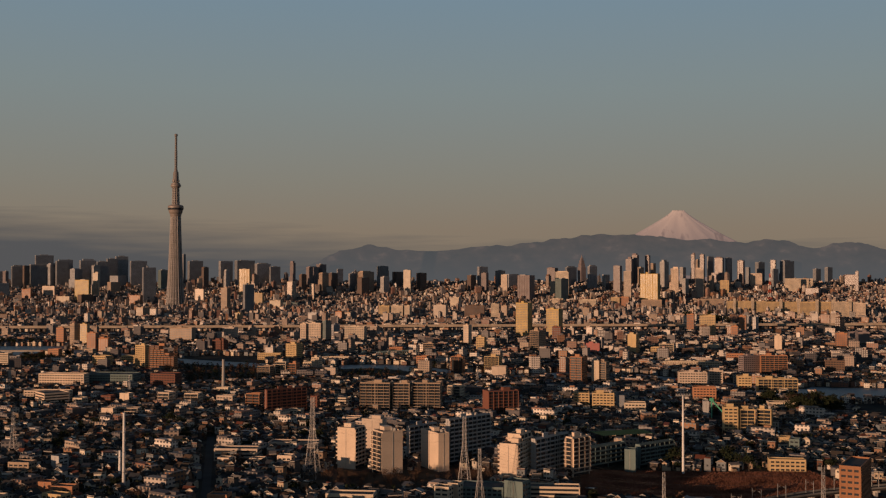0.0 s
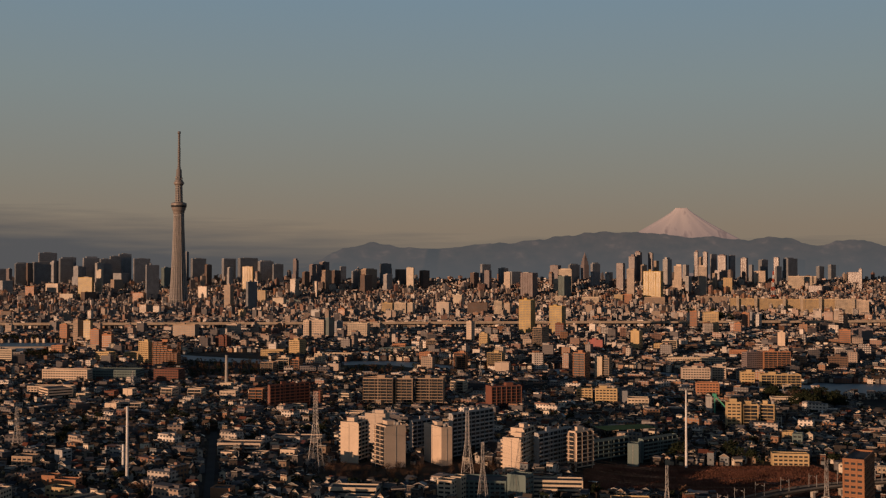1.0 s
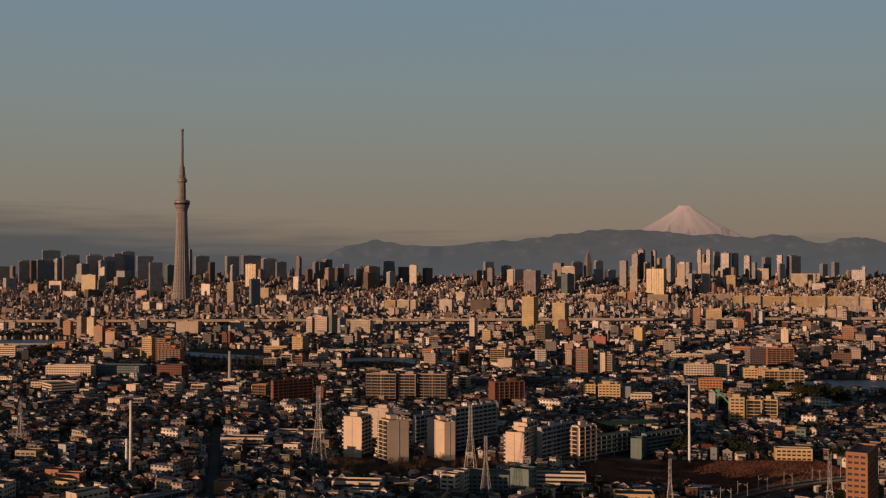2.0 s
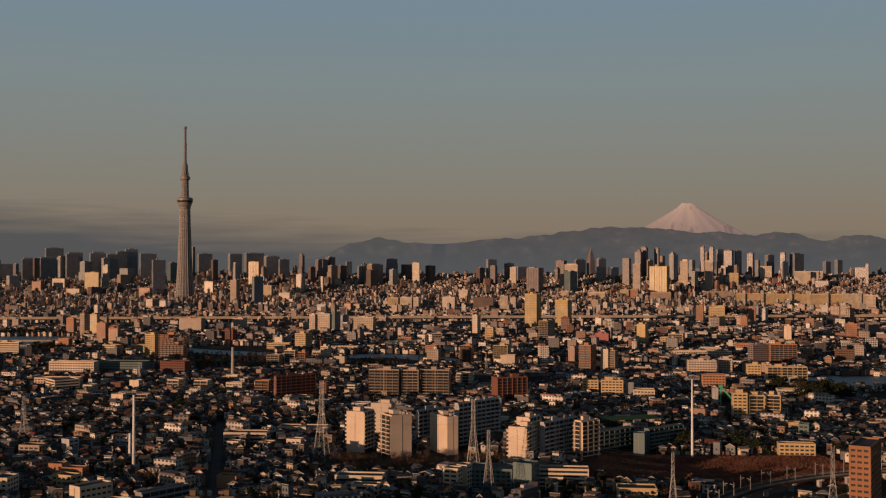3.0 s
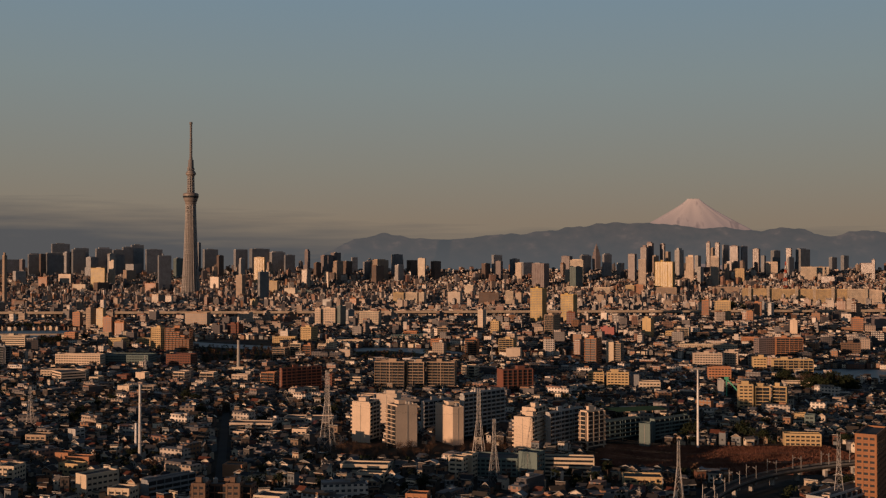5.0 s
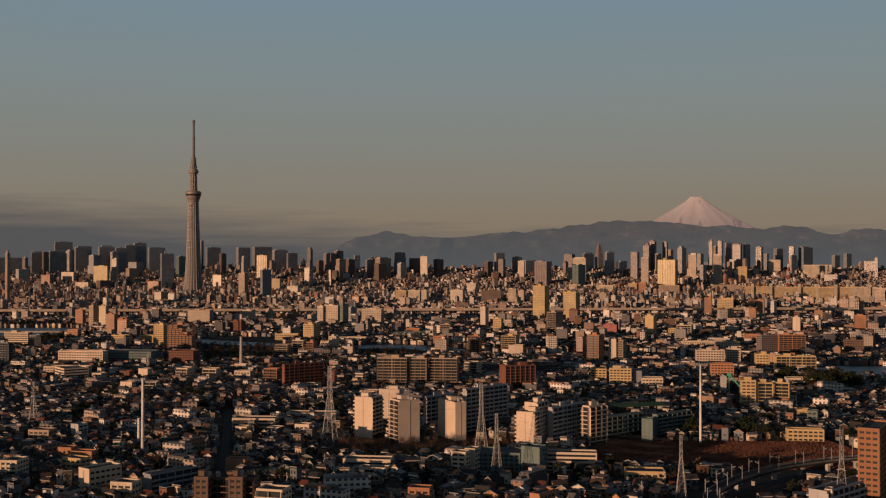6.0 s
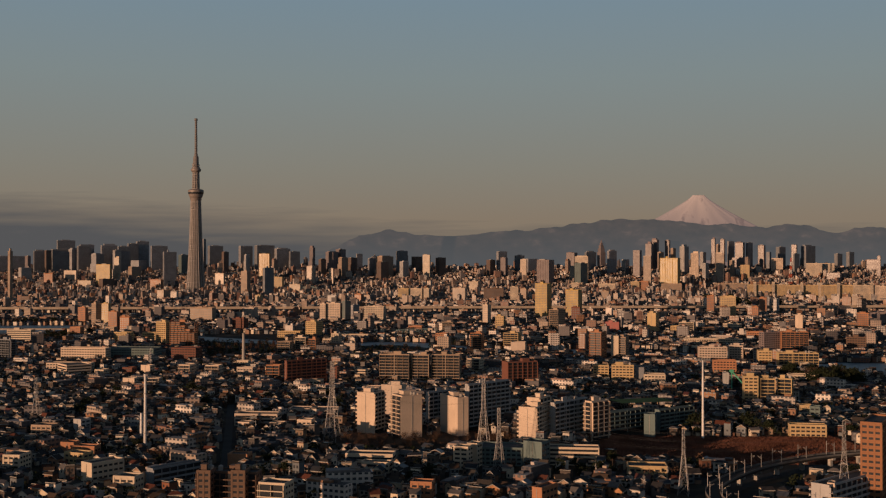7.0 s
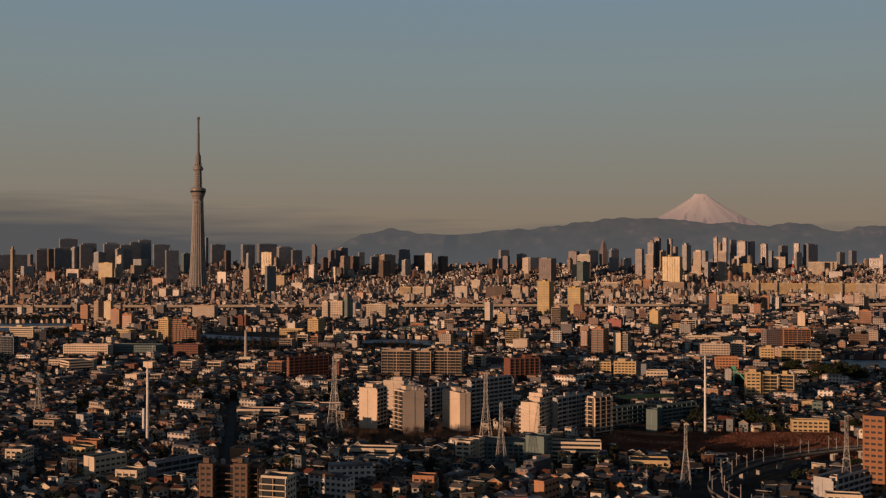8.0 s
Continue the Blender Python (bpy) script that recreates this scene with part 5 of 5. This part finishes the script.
# ---- small houses ----
def house_meshes(w, d, h, style, seed, wing=True):
    """Wall, roof and window meshes of one two-storey house."""
    rnd = random.Random(seed)
    wall = Build().box(-w / 2, w / 2, -d / 2, d / 2, -1, h)
    roof = Build()
    e, up, t = 0.6, h * rnd.uniform(0.22, 0.34), 0.25
    if style == "gable_x":
        wall.add([(-w / 2, -d / 2, h), (-w / 2, d / 2, h), (-w / 2, 0, h + up), (w / 2, -d / 2, h), (w / 2, d / 2, h), (w / 2, 0, h + up)], [(0, 2, 1), (3, 4, 5)])
        for s in (-1, 1):
            y1, z1 = s * (d / 2 + e), h - up * e / (d / 2)
            roof.add([(-w / 2 - e, y1, z1), (w / 2 + e, y1, z1), (w / 2 + e, 0, h + up), (-w / 2 - e, 0, h + up),
                      (-w / 2 - e, y1, z1 + t), (w / 2 + e, y1, z1 + t), (w / 2 + e, 0, h + up + t), (-w / 2 - e, 0, h + up + t)],
                     [(0, 1, 2, 3), (4, 7, 6, 5), (0, 4, 5, 1), (0, 3, 7, 4), (1, 5, 6, 2)])
    elif style == "gable_y":
        wall.add([(-w / 2, -d / 2, h), (w / 2, -d / 2, h), (0, -d / 2, h + up), (-w / 2, d / 2, h), (w / 2, d / 2, h), (0, d / 2, h + up)], [(0, 1, 2), (3, 5, 4)])
        for s in (-1, 1):
            x1, z1 = s * (w / 2 + e), h - up * e / (w / 2)
            roof.add([(x1, -d / 2 - e, z1), (x1, d / 2 + e, z1), (0, d / 2 + e, h + up), (0, -d / 2 - e, h + up),
                      (x1, -d / 2 - e, z1 + t), (x1, d / 2 + e, z1 + t), (0, d / 2 + e, h + up + t), (0, -d / 2 - e, h + up + t)],
                     [(0, 1, 2, 3), (4, 7, 6, 5), (0, 4, 5, 1), (0, 3, 7, 4), (1, 5, 6, 2)])
    elif style == "hip":
        a, b2, k = w / 2 + e, d / 2 + e, w * 0.16
        roof.add([(-a, -b2, h), (a, -b2, h), (a, b2, h), (-a, b2, h), (-a, -b2, h + t), (a, -b2, h + t), (a, b2, h + t), (-a, b2, h + t), (-k, 0, h + up), (k, 0, h + up)],
                 [(3, 2, 1, 0), (0, 1, 5, 4), (1, 2, 6, 5), (2, 3, 7, 6), (3, 0, 4, 7), (4, 5, 9, 8), (5, 6, 9), (6, 7, 8, 9), (7, 4, 8)])
    else:
        roof.box(-w / 2, w / 2, -d / 2, d / 2, h, h + 0.3).box(-w / 2 - 0.1, w / 2 + 0.1, -d / 2 - 0.1, -d / 2 + 0.2, h, h + 0.9)
        roof.box(-w / 2 - 0.1, -w / 2 + 0.2, -d / 2 + 0.2, d / 2, h, h + 0.9).box(w / 2 - 0.2, w / 2 + 0.1, -d / 2 + 0.2, d / 2, h, h + 0.9)
    wins = []
    for s in range(max(1, int(h / 2.8))):
        for k in range(2):
            c = (-0.24 + 0.48 * k) * w + rnd.uniform(-0.3, 0.3)
            ww = rnd.choice((0.6, 0.9, 1.2))
            wins.append(Build().box(c - ww, c + ww, -d / 2 - 0.07, -d / 2 + 0.05, s * 2.8 + 0.7, s * 2.8 + 2.1))
    wins.append(Build().box(-w / 2 - 0.07, -w / 2 + 0.05, -0.7, 0.7, 3.6, 4.8))
    porch = Build().box(-w * 0.35, w * 0.3, -d / 2 - 1.1, -d / 2 - 0.01, 2.7, 2.85).box(-w * 0.35, w * 0.3, -d / 2 - 1.1, -d / 2 - 1.0, 2.85, 3.7) if style != "flat" and seed % 2 else None
    # a one-storey wing with its own lean-to roof, and pale boards along the eaves
    a0 = -w * 0.45 if seed % 3 else w * 0.02
    if not wing:
        return wall, roof
    wall.box(a0, a0 + w * 0.42, -d / 2 - 2.4, -d / 2 - 0.02, -1, 2.5)
    roof.add([(a0 - 0.3, -d / 2 - 2.8, 2.45), (a0 + w * 0.42 + 0.3, -d / 2 - 2.8, 2.45), (a0 + w * 0.42 + 0.3, -d / 2 - 0.02, 3.2), (a0 - 0.3, -d / 2 - 0.02, 3.2),
              (a0 - 0.3, -d / 2 - 2.8, 2.6), (a0 + w * 0.42 + 0.3, -d / 2 - 2.8, 2.6), (a0 + w * 0.42 + 0.3, -d / 2 - 0.02, 3.35), (a0 - 0.3, -d / 2 - 0.02, 3.35)],
             [(0, 3, 2, 1), (4, 5, 6, 7), (0, 1, 5, 4), (0, 4, 7, 3), (1, 2, 6, 5)])
    board = Build()
    if style == "gable_x":
        zb = h - up * e / (d / 2)
        board.box(-w / 2 - e, w / 2 + e, -d / 2 - e - 0.12, -d / 2 - e - 0.01, zb - 0.12, zb + t + 0.05)
    elif style == "hip":
        board.box(-w / 2 - e, w / 2 + e, -d / 2 - e - 0.12, -d / 2 - e - 0.01, h - 0.1, h + t + 0.05)
    elif style == "gable_y":
        for k in (-1, 1):
            x1, zb = k * (w / 2 + e), h - up * e / (w / 2)
            y1 = -d / 2 - e
            board.add([(x1, y1 - 0.1, zb - 0.15), (x1, y1 - 0.1, zb + t), (0, y1 - 0.1, h + up + t), (0, y1 - 0.1, h + up - 0.15),
                       (x1, y1 - 0.01, zb - 0.15), (x1, y1 - 0.01, zb + t), (0, y1 - 0.01, h + up + t), (0, y1 - 0.01, h + up - 0.15)],
                      [(0, 1, 2, 3), (4, 7, 6, 5), (0, 4, 5, 1), (0, 3, 7, 4)])
    else:
        board.box(-w / 2 - 0.16, w / 2 + 0.16, -d / 2 - 0.16, -d / 2 - 0.11, h + 0.6, h + 0.94)
    return wall, roof, wins, porch, board


HOUSES, SIMPLE = [], []
for k in range(16):
    style = ("gable_x", "flat", "gable_y", "hip", "gable_x", "gable_y", "flat", "gable_x")[k % 8]
    rnd = random.Random(90 + k)
    size = rnd.uniform(5.0, 8.4), rnd.uniform(4.0, 5.8), rnd.uniform(4.8, 6.4) if style != "flat" else rnd.choice((6.0, 9.0))
    HOUSES.append((house_meshes(*size, style, k), style))
    SIMPLE.append(house_meshes(*size, style, k, False))
HOUSE_LABELS = {"gable_x": "two-storey house with a gabled tile roof along the street", "gable_y": "two-storey house with its gable to the street",
                "hip": "two-storey house with a hipped tile roof", "flat": "plain flat-roofed house with a low parapet"}
MADE = {}


def place_house(k, x, y, rz):
    """One house as a thing of its own."""
    (wall, roof, wins, porch, board), style = HOUSES[k]
    if k not in MADE:
        ob = thing("house", x, y, rz, HOUSE_LABELS[style], "house", "small houses of the town")
        part("wall", wall.mesh("wall", M_HOUSE), ob)
        part("roof", roof.mesh("roof", M_ROOF), ob)
        part("eaves_board", board.mesh("eaves_board", M_CONC), ob, "pale painted board along the eaves")
        for w in wins:
            part("window", w.mesh("window", M_GLASS), ob)
        if porch:
            part("balcony", porch.mesh("balcony", M_HOUSE), ob)
        MADE[k] = ob
    else:
        copy_thing(MADE[k], pose(x, y, ground_z(x, y), 0, 0, math.degrees(rz)))


class Mass:
    """Thousands of simple buildings in one mesh, put together in bulk."""

    def __init__(self):
        self.v, self.f, self.m, self.n = [], [], [], 0

    def put(self, verts, faces, mats, x, y, z, rz, sx=1.0, sy=1.0, sz=1.0):
        c, s = math.cos(rz), math.sin(rz)
        p = verts * (sx, sy, sz)
        q = np.empty_like(p)
        q[:, 0], q[:, 1], q[:, 2] = x + p[:, 0] * c - p[:, 1] * s, y + p[:, 0] * s + p[:, 1] * c, z + p[:, 2]
        self.v.append(q)
        self.f.append(faces + self.n)
        self.m.append(mats)
        self.n += len(p)

    def done(self, name, mats, label, category):
        v, f, mi = np.concatenate(self.v), np.concatenate(self.f), np.concatenate(self.m)
        me = bpy.data.meshes.new(name)
        me.vertices.add(len(v))
        me.vertices.foreach_set("co", v.astype(np.float32).ravel())
        me.loops.add(len(f) * 3)
        me.loops.foreach_set("vertex_index", f.astype(np.int32).ravel())
        me.polygons.add(len(f))
        me.polygons.foreach_set("loop_start", np.arange(len(f), dtype=np.int32) * 3)
        for mm in mats:
            me.materials.append(mm)
        me.polygons.foreach_set("material_index", mi.astype(np.int32))
        me.polygons.foreach_set("use_smooth", np.zeros(len(f), dtype=bool))
        me.update(calc_edges=True)
        return tagged(new(name, me), label, category, kind="stuff")


def tris(build, mat):
    f = [t for q in build.f for t in ((q[0], q[k], q[k + 1]) for k in range(1, len(q) - 1))]
    return np.array(build.v), np.array(f), np.full(len(f), mat)


def joined(*sets):
    k, v, f, mm = 0, [], [], []
    for a, b, c in sets:
        v.append(a)
        f.append(b + k)
        mm.append(c)
        k += len(a)
    return np.concatenate(v), np.concatenate(f), np.concatenate(mm)


SIMPLE = [joined(tris(h[0], 0), tris(h[1], 1)) for h in SIMPLE]
WINDOWED = []
for h, _ in HOUSES:
    allw = Build()
    for w in h[2]:
        allw.add(w.v, w.f)
    WINDOWED.append(joined(tris(h[0], 0), tris(h[1], 1), tris(allw, 2), tris(h[4], 3)))
BLOCKS = []
for k in range(6):
    rnd = random.Random(300 + k)
    bw = Build().box(-0.5, 0.5, -0.5, 0.5, -0.2, 1.0)
    top = Build().box(-0.46, 0.46, -0.46, 0.46, 1.0, 1.012)
    hutb = Build().box(-0.1 + 0.1 * (k % 3), 0.14 + 0.1 * (k % 3), -0.05, 0.3, 1.012, 1.16)
    if k % 2:
        bw.box(-0.5, 0.12, -0.46, 0.42, 1.012, 1.12)
    BLOCKS.append(joined(tris(bw, 0), tris(top, 1), tris(hutb, 0)))
    if k == 5:
        bw2 = Build().box(-0.5, 0.1, -0.5, 0.5, -0.2, 1.0).box(0.1, 0.5, -0.5, 0.5, -0.2, 0.7)
        BLOCKS.append(joined(tris(bw2, 0), tris(hutb, 0)))


def free(x, y):
    i, j = int((x - GX0) / CELL), int((y - GY0) / CELL)
    return 0 <= i < TAKEN.shape[0] and 0 <= j < TAKEN.shape[1] and not TAKEN[i, j]


rnd = random.Random(11)
near_mass, mid_mass, far_mass, shrub_mass = Mass(), Mass(), Mass(), Mass()
SHRUBS = []
for k in range(5):
    sr = random.Random(700 + k)
    sb, st = Build(), Build().tube((0, 0, -0.5), (0, 0, 4), 0.25, 0.15, 4)
    for _ in range(22):
        c = Vector((sr.gauss(0, 1.5), sr.gauss(0, 1.5), sr.uniform(2, 9)))
        s = sr.uniform(0.6, 1.5)
        nrm = Vector((sr.gauss(0, 1), sr.gauss(0, 1), sr.gauss(0, 1))).normalized()
        p = nrm.orthogonal().normalized() * s
        q = nrm.cross(p)
        sb.add([c + p, c + q * 0.8, c - p, c - q * 0.9, c + nrm * s * 0.6], [(0, 1, 4), (1, 2, 4), (2, 3, 4), (3, 0, 4)])
    SHRUBS.append(joined(tris(sb, 0 if k % 2 else 1), tris(st, 2)))
sr = random.Random(77)          # thickets on the river banks
for count, x0, x1, y0, y1 in ((260, -400, -245, 1440, 1690), (60, -140, -60, 1480, 1610), (70, -745, -640, 1690, 1880), (60, 330, 420, 1130, 1240), (210, -255, -105, 985, 1125), (60, 84, 160, 1040, 1110)):
    for _ in range(count):
        v, f, mm = sr.choice(SHRUBS)
        k = sr.uniform(0.5, 1.0)
        shrub_mass.put(v, f, mm, sr.uniform(x0, x1), sr.uniform(y0, y1), 0, sr.uniform(0, 6.28), k, k, k)
singles = 0
y = 530.0
row = 0
while y < 4830:
    stepy = 11.0 if y < 700 else 7.2 if y < 1700 else (8.6 if y < 2650 else 13.0 if y < 3800 else 17.0)
    half = 0.43 * y + 60
    x = -half
    row += 1
    street = row % 6 == 0
    while x < half:
        stepx = rnd.uniform(9.0, 13.0) if y < 700 else rnd.uniform(7.6, 11.2) if y < 1250 else rnd.uniform(9.0, 13.0) if y < 2650 else rnd.uniform(10, 16)
        x += stepx
        if street or rnd.random() < 0.04:
            continue
        px, py = x, y + 0.22 * x * 0.35 + rnd.uniform(-1.8, 1.8)
        if not free(px, py) or py < 525 or py > 4840:
            continue
        turn = radians(rnd.choice((-28, -28, -28, -20, -35, 12)) + rnd.uniform(-4, 4) + (rnd.choice((0, 90)) if rnd.random() < 0.35 else 0))
        big = rnd.random()
        if py > 3300 and rnd.random() < 0.55:
            turn = radians(rnd.uniform(30, 44))
        dense = (0.07 if py < 1500 else 0.12 if py < 2300 else 0.24 if py < 3300 else 0.75)
        if py < 2200 and rnd.random() < 0.13:
            v, f, mm = rnd.choice(SHRUBS)
            for _ in range(2):
                s = rnd.uniform(0.5, 1.0)
                shrub_mass.put(v, f, mm, px + rnd.uniform(-4, 4), py + rnd.uniform(-4, 4), 0, rnd.uniform(0, 6.28), s, s, s)
        elif big < dense:
            w, d = rnd.uniform(9, 24), rnd.uniform(6.5, 10.5)
            if py < 2300:
                hh = rnd.choice((5.8, 6.2, 8.8, 9.0, 11.8))
                w *= rnd.uniform(0.8, 1.2)
                if py > 1500 and rnd.random() < 0.16:
                    hh, w = rnd.uniform(13, 24), rnd.uniform(11, 20)
            elif py < 2700:
                hh = rnd.uniform(6, 10)
                if py < 2450 and rnd.random() < 0.10:
                    hh, w = rnd.uniform(14, 27), rnd.uniform(11, 22)
            elif py < 3300:
                hh = rnd.uniform(8, 16) + (rnd.uniform(6, 18) if rnd.random() < 0.12 else 0)
            else:
                hh = rnd.uniform(6, 15) + (rnd.uniform(6, 20) if rnd.random() < 0.13 else 0) if py < 4250 else rnd.uniform(5, 11) + (rnd.uniform(4, 13) if rnd.random() < 0.12 else 0)
                w, d = rnd.uniform(6, 18), rnd.uniform(6, 11)
                if py > 4450 and rnd.random() < (0.010 if px < -150 or 700 < px < 1250 else 0.003):
                    hh, w, d, turn = rnd.uniform(30, 58), rnd.uniform(12, 22), rnd.uniform(13, 20), radians(rnd.uniform(34, 46))
                elif py > 4250 and rnd.random() < (0.030 if px < -150 or 600 < px < 1600 else 0.018):
                    hh, w, d, turn = rnd.uniform(18, 36), rnd.uniform(10, 24), rnd.uniform(10, 16), radians(rnd.uniform(14, 38))
            if not free(px + w * 0.4, py) or not free(px - w * 0.4, py) or not free(px, py + d * 0.5):
                continue
            v, f, mm = rnd.choice(BLOCKS)
            far_mass.put(v, f, mm, px, py, ground_z(px, py), turn, w, d, hh)
            x += max(0, w - 12)
        elif py < 1050 and singles < 150 and abs(px) < 0.405 * py and py > 560:
            place_house(rnd.randrange(16), px, py, turn)
            singles += 1
        else:
            s = rnd.uniform(0.74, 1.04) if py < 1250 else rnd.uniform(0.85, 1.2)
            k = rnd.randrange(16)
            (near_mass if py < 1250 else mid_mass).put(*(WINDOWED if py < 1250 else SIMPLE)[k], px, py, ground_z(px, py), turn, s, s, rnd.uniform(0.85, 1.2))
    y += stepy
near_mass.done("town_houses", [M_HOUSE_NEAR, M_ROOF_FAR, M_GLASS, M_CONC], "crowded small houses with pale walls and dark tile roofs", "houses")
mid_mass.done("town_houses", [M_HOUSE_FAR, M_ROOF_FAR], "crowded small houses with pale walls and dark tile roofs", "houses")
far_mass.done("town_blocks", [M_BLOCK_FAR, M_FLAT_FAR], "crowded flat-roofed blocks of many muted colours", "buildings")
shrub_mass.done("garden_trees", [M_LEAF, M_TWIG, M_BARK], "dark garden trees and shrubs between the houses", "trees")

# utility poles along the streets
def utility_pole(x, y, rz):
    ob = thing("utility_pole", x, y, rz, "slim grey concrete utility pole with crossarms", "utility pole", "utility poles")
    part("pole", Build().lathe([(0.2, -0.5), (0.17, 11.5), (0.1, 11.6)], 8).mesh("pole", M_CONC), ob)
    arm = Build().box(-1.1, 1.1, -0.06, 0.06, -0.06, 0.06).mesh("crossarm", M_STEEL)
    part("crossarm", arm, ob, at=(0, -0.2, 10.8))
    part("crossarm", arm, ob, at=(0, -0.2, 9.9))
    part("transformer", Build().lathe([(0.32, 0), (0.34, 0.1), (0.34, 0.9), (0.2, 1.05)], 10).mesh("transformer", M_STEEL), ob, at=(0.45, 0, 8.2))
    return ob


rnd = random.Random(31)
first_pole = utility_pole(-120, 640, 0.3)
for _ in range(34):
    x, y = rnd.uniform(-260, 260), rnd.uniform(590, 860)
    if free(x, y):
        copy_thing(first_pole, pose(x, y, 0, 0, 0, rnd.uniform(-40, 40)))

# dry grass standing on the fields
rnd = random.Random(23)
tuft = Build()
for k in range(3):
    a = 2.1 * k
    tuft.add([(0.3 * math.cos(a) + 0.5 * k, 0.14 * math.sin(a), 0), (-0.3 * math.cos(a) + 0.5 * k, -0.14 * math.sin(a), 0), (0.5 * k + rnd.uniform(-0.2, 0.2), rnd.uniform(-0.2, 0.2), rnd.uniform(0.7, 1.5))], [(0, 1, 2)])
tuft = tris(tuft, 0)
grass = Mass()
for line, w, count in ((field_fine, 106, 1300),):
    for p, q in zip(line, line[1:]):
        d = (q - p).normalized()
        for _ in range(count):
            c = p.lerp(q, rnd.random()) + Vector((-d.y, d.x, 0)) * rnd.uniform(-w / 2, w / 2)
            if noise.noise((c.x / 40, c.y / 12, 0)) > -0.55:
                s = rnd.uniform(0.35, 0.9)
                grass.put(*tuft, c.x, c.y, 0.1, rnd.uniform(0, 6.28), s, s, s)
grass.done("dry_grass", [M_STRAW], "tall reddish-brown dry grass on the field", "grass")
